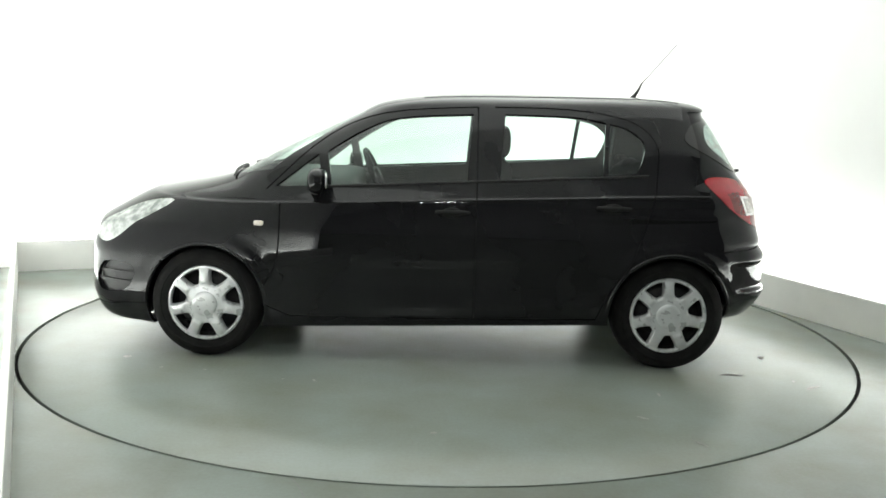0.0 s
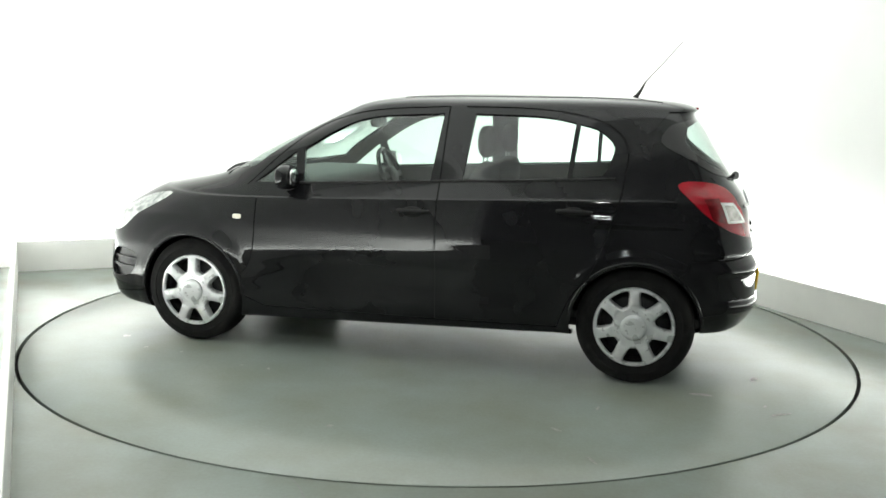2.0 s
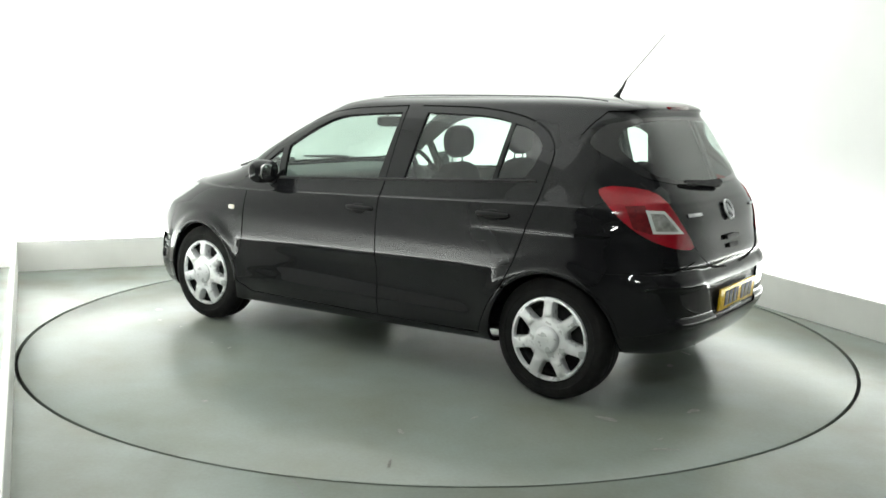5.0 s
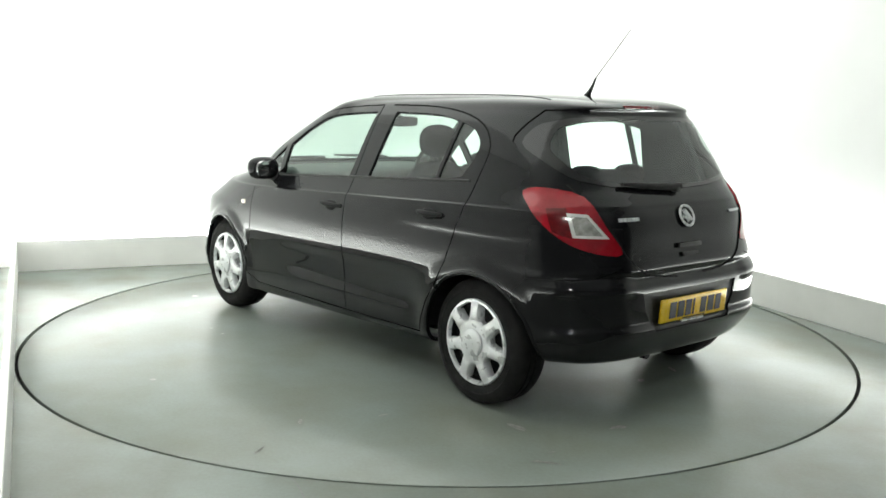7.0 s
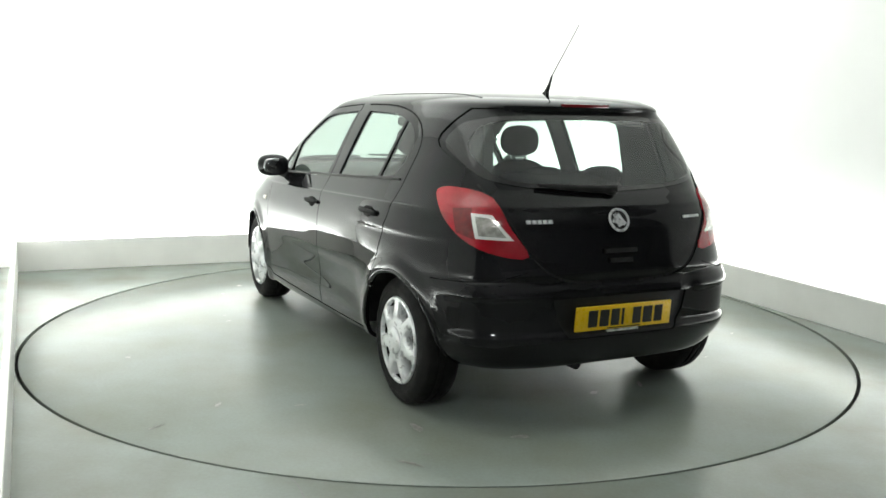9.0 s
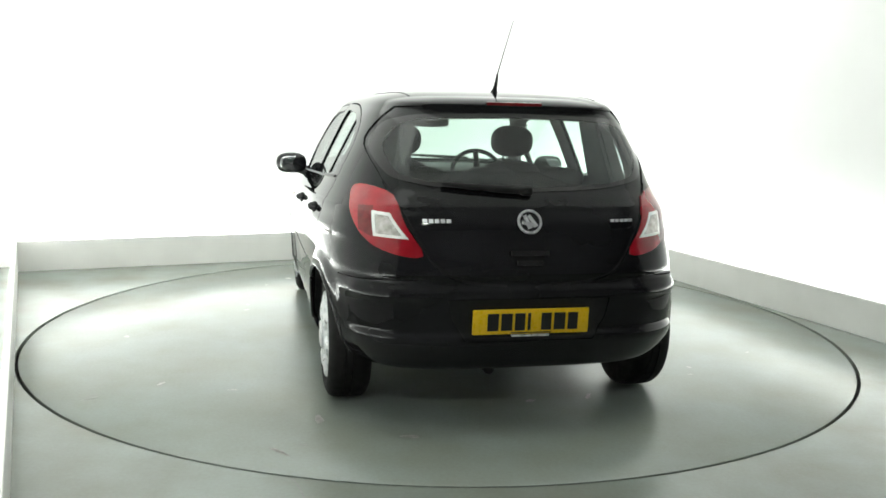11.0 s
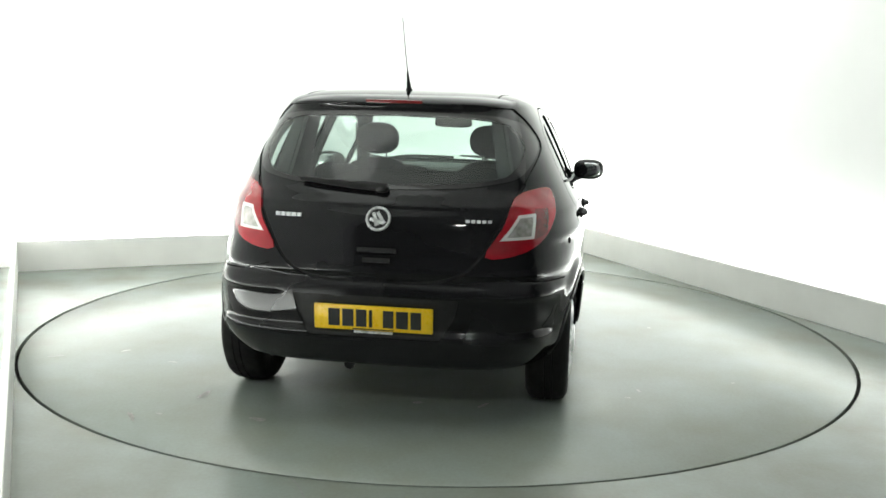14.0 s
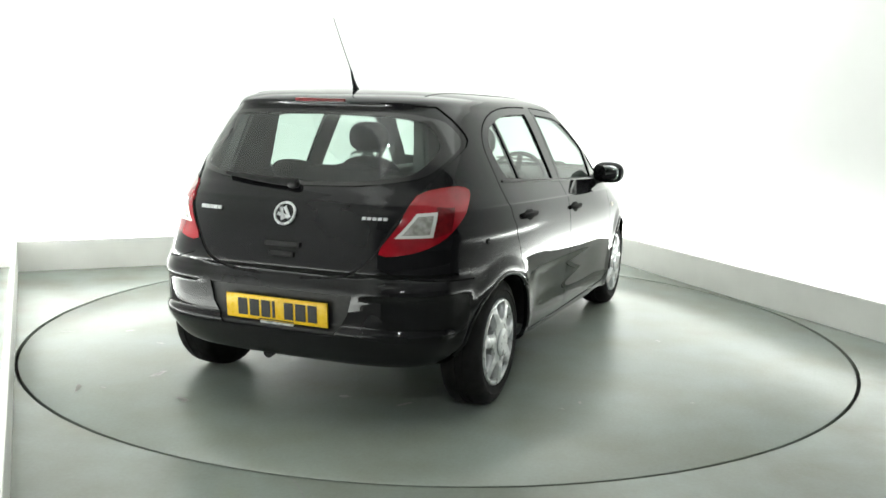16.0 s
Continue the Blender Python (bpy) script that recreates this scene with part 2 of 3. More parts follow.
booth_box("hall_header", -W2, W2, FRONT_V - 0.1, FRONT_V - 0.002, CEIL, 4.2, M_OUTER, "pale grey hall wall over the entrance", "wall")
booth_box("hall_ceiling", -9, 9, -11, FRONT_V - 0.1, 4.2, 4.3, M_OUTER, "pale grey hall ceiling", "ceiling")

# place on the deck, length and width
SCUFFS = (
    (-1.607, 0.886, 0.14, 0.05),
    (-1.961, 1.075, 0.16, 0.03),
    (-1.875, 0.517, 0.1, 0.05),
    (-1.492, -0.138, 0.08, 0.04),
    (-0.987, 1.619, 0.08, 0.03),
    (-0.024, 1.893, 0.04, 0.03),
    (1.436, 1.051, 0.03, 0.02),
    (-1.901, 0.972, 0.05, 0.02),
    (0.604, 1.2, 0.05, 0.02),
    (-1.464, -0.444, 0.12, 0.03),
    (1.199, 1.07, 0.025, 0.015),
    (0.767, 1.191, 0.03, 0.015),
    (-1.13, 1.268, 0.07, 0.02),
    (-1.169, 1.921, 0.12, 0.02),
    (1.681, 0.874, 0.06, 0.05),
    (-1.062, -1.187, 0.05, 0.02),
    (0.303, -1.33, 0.05, 0.02),
    (-1.19, -1.132, 0.05, 0.015),
    (-0.82, -1.687, 0.03, 0.02),
)
CRACK = ((-0.547, -2.397), (-0.512, -2.457), (-0.492, -2.506), (-0.456, -2.608))


# ---- the car: half shell as rings of plan outlines, from the sill up to the roof ----
# half width, front x, rear x, side z, slope of the side, front z, rear z, front and rear squareness
LOWER_LEVELS = (
    (0.740, 1.82, -1.68, 0.195, -0.030, 0.185, 0.258, 5.4, 4.4),
    (0.825, 1.950, -1.78, 0.215, -0.030, 0.190, 0.266, 5.4, 4.6),
    (0.856, 2.012, -1.860, 0.300, -0.018, 0.300, 0.385, 5.2, 5.0),
    (0.864, 2.024, -1.863, 0.390, -0.012, 0.400, 0.448, 5.0, 5.2),
    (0.873, 2.027, -1.862, 0.490, -0.010, 0.490, 0.530, 4.6, 5.2),
    (0.882, 2.028, -1.858, 0.580, -0.010, 0.580, 0.612, 4.4, 5.1),
    (0.883, 2.008, -1.838, 0.660, -0.005, 0.660, 0.652, 4.2, 4.9),
    (0.882, 1.990, -1.846, 0.725, 0.00, 0.715, 0.692, 4.0, 4.7),
    (0.875, 1.925, -1.826, 0.795, -0.02, 0.764, 0.775, 3.8, 4.5),
    (0.858, 1.72, -1.809, 0.888, -0.04, 0.874, 0.880, 3.8, 4.4),
)
UPPER_LEVELS = (
    (0.843, 1.60, -1.781, 0.911, -0.04, 0.900, 0.945, 3.9, 4.5),
    (0.800, 1.21, -1.730, 0.987, -0.05, 0.984, 1.015, 5.2, 4.6),
    (0.735, 0.925, -1.640, 1.135, -0.03, 1.128, 1.150, 6.0, 5.4),
    (0.667, 0.62, -1.550, 1.278, -0.02, 1.276, 1.295, 6.4, 5.8),
    (0.622, 0.455, -1.497, 1.355, -0.02, 1.356, 1.372, 6.0, 6.0),
    (0.572, 0.335, -1.498, 1.410, -0.02, 1.411, 1.412, 5.0, 5.4),
    (0.466, 0.14, -1.400, 1.447, -0.01, 1.447, 1.446, 4.0, 4.2),
    (0.280, -0.12, -1.140, 1.470, 0.00, 1.469, 1.469, 3.0, 3.0),
    (0.010, -0.52, -0.720, 1.478, 0.00, 1.478, 1.478, 2.4, 2.4),
)
LEVELS = LOWER_LEVELS + UPPER_LEVELS
WB, WHEEL_Z, TYRE_R = 1.2555, 0.303, 0.303
RING, FINE = 170, 8


def ease(a):
    a = np.clip(a, 0, 1)
    return a * a * (3 - 2 * a)


def sculpt(p):
    """Relief of the panels: flared arches, hollowed lower doors, ridges of the rear bumper."""
    x, y, z = p[:, 0].copy(), p[:, 1].copy(), p[:, 2]
    flank = ease((y - 0.66) / 0.12)
    dy = np.zeros(len(p))
    for c in (WB, -WB):
        r = np.hypot(x - c, z - WHEEL_Z)
        dy += 0.013 * (1 - ease((r - 0.360) / 0.055))
    fold = 0.590 - 0.020 * x
    doors = ease((x + 0.90) / 0.14) * (1 - ease((x - 0.20) / 0.50))
    dy -= 0.009 * doors * ease((fold - z) / 0.06) * ease((z - 0.345) / 0.10)
    p[:, 1] += flank * dy
    # a soft shoulder that runs back into the tail lights
    p[:, 1] += 0.006 * flank * ease((z - 0.80) / 0.03) * (1 - ease((z - 0.845) / 0.03)) * ease((-0.55 - x) / 0.4)
    tail = ease((-1.61 - x) / 0.09)
    push = 0.014 * (1 - ease((z - 0.425) / 0.022))
    push = push + 0.012 * ease((z - 0.575) / 0.02) * (1 - ease((z - 0.650) / 0.02)) * ease((y - 0.40) / 0.06)
    push = push + 0.006 * ease((z - 0.955) / 0.02) * (1 - ease((z - 1.02) / 0.02))
    d = np.hypot(x + 1.2, y) + 1e-6
    p[:, 0] += tail * push * (x + 1.2) / d
    p[:, 1] += tail * push * y / d
    return p


def level_values():
    a = np.array(LEVELS)
    out = []
    for i in range(len(a) - 1):
        p0, p1, p2, p3 = a[max(i - 1, 0)], a[i], a[i + 1], a[min(i + 2, len(a) - 1)]
        for k in range(FINE):
            t = k / FINE
            m1, m2 = (p2 - p0) / 2, (p3 - p1) / 2
            out.append((2 * t**3 - 3 * t**2 + 1) * p1 + (t**3 - 2 * t**2 + t) * m1 + (-2 * t**3 + 3 * t**2) * p2 + (t**3 - t**2) * m2)
    out.append(a[-1])
    return out


def outline(v):
    """Half plan outline of one level from the front centre to the rear centre, evenly spaced."""
    w, xf, xr, zs, slope, zf, zr, nf, nr = v
    t = np.linspace(0, np.pi / 2, 500)
    w = max(w, 0.004)
    XC = -0.05 + ((xf + xr) / 2 + 0.05) * float(ease((0.42 - xf) / 0.45))
    def arm(length, n):
        c, s = np.cos(t) ** (2 / n), np.sin(t) ** (2 / n)
        return c, s, length
    cf, sf, _ = arm(1, nf)
    cr, sr, _ = arm(1, nr)
    xs = np.concatenate([XC + (xf - XC) * cf, (XC + (xr - XC) * cr)[::-1][1:]])
    ys = np.concatenate([w * sf, (w * sr)[::-1][1:]])
    nx = np.concatenate([cf, cr[::-1][1:]])
    front = np.arange(len(xs)) < len(t)
    side = zs + slope * xs
    end = np.where(front, zf, zr)
    k = nx ** np.where(front, 4.0, 5.0)
    zz = side * (1 - k) + end * k
    d = np.concatenate([[0], np.cumsum(np.hypot(np.diff(xs), np.diff(ys)))])
    q = np.linspace(0, d[-1], RING + 1)
    p = np.stack([np.interp(q, d, xs), np.interp(q, d, ys), np.interp(q, d, zz)], 1)
    p = sculpt(p)
    p[0, 1] = p[-1, 1] = 0
    return p


def half_shell():
    bm = bmesh.new()
    grid = [[bm.verts.new(p) for p in outline(v)] for v in level_values()]
    for A, B in zip(grid, grid[1:]):
        for i in range(RING):
            bm.faces.new((A[i], A[i + 1], B[i + 1], B[i]))
    bmesh.ops.recalc_face_normals(bm, faces=bm.faces[:])
    f = max(bm.faces, key=lambda g: g.calc_center_median().y)
    if f.normal.y < 0:
        bmesh.ops.reverse_faces(bm, faces=bm.faces[:])
    bm.normal_update()
    return bm


Z = Vector((0, 0, 1))
shell = half_shell()
from mathutils.bvhtree import BVHTree
from mathutils.interpolate import poly_3d_calc
BASE = BVHTree.FromBMesh(shell)
shell.faces.ensure_lookup_table()
BASE_N = []
for f in shell.faces:
    row = []
    for v in f.verts:
        n = v.normal.copy()
        if v.co.y < 1e-5:
            n.y = 0
        row.append((v.co.copy(), n.normalized()))
    BASE_N.append(row)


def body_normal(p):
    """The smooth normal of the shell near p."""
    co, _, i, _ = BASE.find_nearest(p)
    row = BASE_N[i]
    w = poly_3d_calc([r[0] for r in row], co)
    n = Vector((0, 0, 0))
    for q, r in zip(w, row):
        n += r[1] * q
    return n.normalized()


TAG = shell.faces.layers.int.new("tag")
TAGS = {"body": 0}
SIDE = (Vector((1, 0, 0)), Vector((0, 1, 0)))
REAR = (Vector((0, 1, 0)), Vector((-1, 0, 0)))
FRONT = (Vector((0, 1, 0)), Vector((1, 0, 0)))
R45 = (Vector((-1, -1, 0)).normalized(), Vector((-1, 1, 0)).normalized())
F45 = (Vector((1, -1, 0)).normalized(), Vector((1, 1, 0)).normalized())


def inside(poly, a, b):
    hit = False
    for i in range(len(poly)):
        (x0, y0), (x1, y1) = poly[i - 1], poly[i]
        if (y0 > b) != (y1 > b) and a < (x1 - x0) * (b - y0) / (y1 - y0) + x0:
            hit = not hit
    return hit


def imprint(name, poly, view, accept=lambda c: True, only=None):
    """Cut the shell along a polygon seen along a view direction, and tag the faces within."""
    across, depth = view
    tag = TAGS.setdefault(name, len(TAGS))
    pa, pb = [p[0] for p in poly], [p[1] for p in poly]
    lo_a, hi_a, lo_b, hi_b = min(pa) - 0.01, max(pa) + 0.01, min(pb) - 0.01, max(pb) + 0.01

    def near(faces):
        out = []
        for f in faces:
            if not f.is_valid or f.normal.dot(depth) < 0.02 or not accept(f.verts[0].co):
                continue
            aa = [v.co.dot(across) for v in f.verts]
            bb = [v.co.z for v in f.verts]
            if min(aa) < hi_a and max(aa) > lo_a and min(bb) < hi_b and max(bb) > lo_b:
                out.append((f, min(aa), max(aa), min(bb), max(bb)))
        return out
    here = {row[0]: row for row in near(shell.faces)}
    for i in range(len(poly)):
        (a0, b0), (a1, b1) = poly[i - 1], poly[i]
        if math.hypot(a1 - a0, b1 - b0) < 1e-6:
            continue
        geom = set()
        for f, x0, x1, y0, y1 in here.values():
            if x0 <= max(a0, a1) + 1e-4 and x1 >= min(a0, a1) - 1e-4 and y0 <= max(b0, b1) + 1e-4 and y1 >= min(b0, b1) - 1e-4:
                geom.add(f)
                geom.update(f.edges)
                geom.update(f.verts)
        if geom:
            normal = across * (b1 - b0) - Z * (a1 - a0)
            done = bmesh.ops.bisect_plane(shell, geom=list(geom), dist=1e-6, plane_co=across * a0 + Z * b0, plane_no=normal.normalized())
            fresh = {f for g in done["geom_cut"] for f in g.link_faces}
            fresh.update(f for f in geom if isinstance(f, bmesh.types.BMFace) and f.is_valid)
            here = {f: row for f, row in here.items() if f.is_valid and f not in fresh}
            here.update({row[0]: row for row in near(fresh)})
    for f in list(here):
        c = f.calc_center_median()
        if inside(poly, c.dot(across), c.z) and (only is None or f[TAG] in [TAGS[o] for o in only]):
            f[TAG] = tag


def strip(name, pts, view, width=0.006, accept=lambda c: True, only=None):
    """A narrow groove along a line."""
    for (a0, b0), (a1, b1) in zip(pts, pts[1:]):
        d = math.hypot(a1 - a0, b1 - b0)
        nx, ny = -(b1 - b0) / d * width / 2, (a1 - a0) / d * width / 2
        imprint(name, [(a0 + nx, b0 + ny), (a1 + nx, b1 + ny), (a1 - nx, b1 - ny), (a0 - nx, b0 - ny)], view, accept, only)


def curve(pts, n=6, closed=False):
    """A smooth line through a few points."""
    out, m = [], len(pts)
    for i in range(m if closed else m - 1):
        g = [Vector(pts[k % m] if closed else pts[min(max(k, 0), m - 1)]) for k in (i - 1, i, i + 1, i + 2)]
        for k in range(n):
            t = k / n
            out.append(tuple(0.5 * (2 * g[1] + (g[2] - g[0]) * t + (2 * g[0] - 5 * g[1] + 4 * g[2] - g[3]) * t * t + (3 * g[1] - g[0] - 3 * g[2] + g[3]) * t**3)))
    if not closed:
        out.append(tuple(pts[-1]))
    return out


# panels
DOOR_TOP = curve([(0.93, 0.93), (0.62, 1.215), (0.30, 1.350), (-0.20, 1.392)], 5)
FRONT_DOOR = DOOR_TOP + [(-0.205, 0.262), (0.80, 0.252), (0.92, 0.31)] + curve([(0.93, 0.42), (0.865, 0.54), (0.845, 0.70), (0.845, 0.86)], 4)
REAR_TOP = curve([(-0.20, 1.392), (-0.70, 1.389), (-1.02, 1.335), (-1.165, 1.22), (-1.165, 1.05), (-1.14, 0.90), (-1.04, 0.60), (-0.93, 0.44), (-0.86, 0.275)], 4)
REAR_DOOR = REAR_TOP + [(-0.205, 0.262)]
imprint("door_front", FRONT_DOOR, SIDE)
imprint("door_rear", REAR_DOOR, SIDE)
GATE = [(-0.01, 0.640)] + curve([(0.10, 0.642), (0.30, 0.662), (0.42, 0.735), (0.50, 0.86), (0.575, 1.000), (0.620, 1.090), (0.664, 1.215), (0.602, 1.325), (0.53, 1.392)], 4) + [(-0.01, 1.404)]
BACK = lambda c: c.x < -1.18
imprint("tailgate", GATE, REAR, BACK)
imprint("rear_bumper", [(-0.01, 0.1), (-0.01, 0.640), (0.10, 0.642), (0.30, 0.662), (0.40, 0.70), (0.5, 0.70), (0.62, 0.665), (0.90, 0.650), (0.90, 0.1)], REAR, lambda c: c.x < -1.50, ["body"])
imprint("front_bumper", [(-0.01, 0.1), (-0.01, 0.66), (0.40, 0.66), (0.60, 0.60), (0.90, 0.60), (0.90, 0.1)], FRONT, lambda c: c.x > 1.56, ["body"])
# glass
FD_GLASS = [(0.575, 0.958), (0.605, 1.140)] + curve([(0.605, 1.140), (0.42, 1.255), (0.22, 1.326), (-0.178, 1.355)], 5)[1:] + [(-0.150, 0.995)]
Q_GLASS = [(0.885, 0.945), (0.655, 1.125), (0.625, 0.958)]
RD_GLASS = [(-0.325, 1.008), (-0.352, 1.358)] + curve([(-0.352, 1.358), (-0.72, 1.352), (-0.895, 1.324)], 4)[1:] + [(-0.875, 1.045)]
RQ_GLASS = [(-0.900, 1.048), (-0.918, 1.319)] + curve([(-0.918, 1.319), (-1.02, 1.290), (-1.100, 1.218), (-1.088, 1.13), (-1.055, 1.062)], 4)[1:]
imprint("glass_front_door", FD_GLASS, SIDE)
imprint("glass_front_quarter", Q_GLASS, SIDE)
imprint("glass_rear_door", RD_GLASS, SIDE)
imprint("glass_rear_quarter", RQ_GLASS, SIDE)
REAR_GLASS = [(-0.01, 1.035)] + curve([(0.0, 1.035), (0.30, 1.046), (0.50, 1.070), (0.600, 1.105), (0.652, 1.215), (0.590, 1.315), (0.520, 1.345), (0.40, 1.362), (0.0, 1.372)], 4) + [(-0.01, 1.370)]
imprint("rear_frit", REAR_GLASS, REAR, BACK)
imprint("glass_rear", [(y * 0.92, 1.2 + (z - 1.2) * 0.90) for y, z in REAR_GLASS], REAR, BACK)
SCREEN = [(-0.01, 1.0)] + [(0.3, 1.0), (0.62, 1.005)] + curve([(0.70, 1.03), (0.645, 1.17), (0.575, 1.30), (0.535, 1.352)], 4) + [(0.30, 1.372), (-0.01, 1.378)]
imprint("glass_front", SCREEN, FRONT, lambda c: 0.15 < c.x < 1.4)
# lamps
TAIL = curve([(0.500, 1.030), (0.600, 1.047), (0.770, 1.012), (0.870, 0.885), (0.948, 0.768), (0.830, 0.772), (0.695, 0.816), (0.590, 0.888), (0.524, 0.965)], 3, True)
imprint("tail_light", TAIL, R45, lambda c: c.x < -1.2)
imprint("tail_dark", [(0.60, 0.96), (0.69, 0.965), (0.72, 0.835), (0.63, 0.86)], R45, lambda c: c.x < -1.2, ["tail_light"])
LENS = [(0.690, 0.945), (0.785, 0.940), (0.885, 0.836), (0.722, 0.840)]
imprint("tail_clear", LENS, R45, lambda c: c.x < -1.2, ["tail_light", "tail_dark"])
imprint("tail_bulb", [(0.772 + (h - 0.772) * 0.74, 0.888 + (z - 0.888) * 0.76) for h, z in LENS], R45, lambda c: c.x < -1.2, ["tail_clear"])
HEAD = curve([(0.525, 0.850), (0.70, 0.835), (0.85, 0.765), (0.970, 0.650), (0.850, 0.605), (0.745, 0.640), (0.640, 0.735)], 3, True)
imprint("headlight", HEAD, F45, lambda c: c.x > 1.2)
imprint("fog_grille", curve([(0.62, 0.44), (0.66, 0.50), (0.84, 0.495), (0.90, 0.40), (0.84, 0.335), (0.68, 0.35)], 3, True), F45, lambda c: c.x > 1.2)
for z in (0.395, 0.445):
    imprint("fog_bar", [(0.60, z - 0.008), (0.60, z + 0.008), (0.92, z + 0.008), (0.92, z - 0.008)], F45, lambda c: c.x > 1.2, ["fog_grille"])
imprint("grille", [(-0.01, 0.30), (-0.01, 0.56), (0.36, 0.56), (0.42, 0.50), (0.40, 0.32), (0.34, 0.30)], FRONT, lambda c: c.x > 1.5)
imprint("plate_recess", [(-0.01, 0.405), (-0.01, 0.585), (0.365, 0.585), (0.345, 0.50), (0.285, 0.405)], REAR, BACK)
# wheel openings
ARCH_R = 0.330
for sx in (1, -1):
    imprint("hole", [(sx * WB + ARCH_R * math.cos(a), WHEEL_Z + ARCH_R * math.sin(a)) for a in (2 * math.pi * k / 44 for k in range(44))], SIDE)
# grooves between panels
PAINTED = ["body", "door_front", "door_rear", "tailgate", "rear_bumper", "front_bumper"]
strip("seam", FRONT_DOOR[len(DOOR_TOP):], SIDE, 0.007, only=PAINTED)
strip("seam", DOOR_TOP + [(-0.204, 1.30)], SIDE, 0.006, only=PAINTED)
strip("seam", REAR_DOOR[1:], SIDE, 0.007, only=PAINTED)
strip("seam", [(-0.204, 1.39), (-0.205, 0.262)], SIDE, 0.007, only=PAINTED)
strip("seam", [p for p in GATE[1:-1] if p[1] < 1.08], REAR, 0.011, BACK, PAINTED)
strip("seam", [(0.48, 0.704), (0.62, 0.665), (0.80, 0.652)], REAR, 0.005, BACK, PAINTED)

CAR = tagged(new("car"), "glossy black five-door hatchback on the turntable, rear plate yellow", "car")


def cut_out(tags):
    """The faces of the shell with these tags, as lists of points."""
    want = {TAGS[t] for t in tags if t in TAGS}
    verts, index, faces = [], {}, []
    for f in shell.faces:
        if f[TAG] not in want:
            continue
        row = []
        for v in f.verts:
            if v.index not in index:
                index[v.index] = len(verts)
                verts.append(v.co.copy())
            row.append(index[v.index])
        faces.append(row)
    return verts, faces


shell.verts.index_update()


def panel(name, tags, mats, parent, sides="LR", thick=0.022, inset=0.0, label=""):
    """A shell panel with thickness. sides: L, R, or C for one panel across the middle."""
    verts, faces = cut_out(tags)
    normals = [body_normal(v) for v in verts]
    outer = [v - n * inset for v, n in zip(verts, normals)]
    made = []
    for side in sides:
        pts, nrm, polys = [], [], []
        for mir in ((1, -1) if side == "C" else ((1,) if side == "L" else (-1,))):
            o = len(pts)
            pts += [Vector((p.x, p.y * mir, p.z)) for p in outer]
            nrm += [Vector((n.x, n.y * mir, n.z)) for n in normals]
            polys += [[o + i for i in (f if mir == 1 else f[::-1])] for f in faces]
        if side == "C":
            seen, remap = {}, []
            for i, p in enumerate(pts):
                key = (round(p.x, 5), round(p.y, 5), round(p.z, 5)) if abs(p.y) < 1e-5 else i
                remap.append(seen.setdefault(key, i))
            polys = [[remap[i] for i in f] for f in polys]
        used = sorted({i for f in polys for i in f})
        new_i = {i: k for k, i in enumerate(used)}
        pts, nrm, polys = [pts[i] for i in used], [nrm[i] for i in used], [[new_i[i] for i in f] for f in polys]
        n_out, slots = len(polys), [0] * len(polys)
        if thick:
            cnt = len(pts)
            edges = {}
            for f in polys:
                for a, b in zip(f, f[1:] + f[:1]):
                    edges[(a, b)] = edges.get((a, b), 0) + 1
            inner = [[i + cnt for i in f[::-1]] for f in polys]
            rim = [[b, a, a + cnt, b + cnt] for (a, b) in edges if (b, a) not in edges]
            pts = pts + [p - n * thick for p, n in zip(pts, nrm)]
            slots += [1] * len(inner) + [0] * len(rim)
            polys = polys + inner + rim
        me = bpy.data.meshes.new(name)
        me.from_pydata(pts, [], polys)
        for mm in mats:
            me.materials.append(mm)
        for i, p in enumerate(me.polygons):
            p.use_smooth = True
            p.material_index = min(slots[i], len(mats) - 1)
        loops = []
        for i, p in enumerate(me.polygons):
            for li in p.loop_indices:
                vi = me.loops[li].vertex_index
                if i < n_out:
                    loops.append(nrm[vi])
                elif slots[i] == 1:
                    loops.append(-nrm[vi - len(nrm)])
                else:
                    loops.append(p.normal.copy())
        me.normals_split_custom_set(loops)
        ob = new(name, me)
        ob.parent = parent
        if label:
            ob["label"] = label
        made.append(ob)
    return made


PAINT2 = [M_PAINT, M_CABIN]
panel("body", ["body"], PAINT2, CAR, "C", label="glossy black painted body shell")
panel("panel_gap", ["seam"], [M_SEAM], CAR, "C", 0.01, 0.007, "dark gaps between the panels")
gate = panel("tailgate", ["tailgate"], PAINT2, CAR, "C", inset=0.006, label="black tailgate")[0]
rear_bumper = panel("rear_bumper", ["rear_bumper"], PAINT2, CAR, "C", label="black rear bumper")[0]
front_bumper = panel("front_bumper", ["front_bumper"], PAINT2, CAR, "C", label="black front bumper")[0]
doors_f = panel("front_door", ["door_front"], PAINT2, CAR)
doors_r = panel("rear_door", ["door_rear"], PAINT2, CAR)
panel("plate_recess", ["plate_recess"], [M_TRIM], rear_bumper, "C", 0.01, 0.012)
panel("windscreen", ["glass_front"], [M_GLASS], CAR, "C", 0, 0.004, "clear windscreen")
panel("rear_window", ["glass_rear"], [M_REARGLASS], gate, "C", 0, 0.003, "tinted rear window")
panel("window_border", ["rear_frit"], [M_FRIT, M_CABIN], gate, "C", 0.012, 0.003, "glossy black border of the rear window")
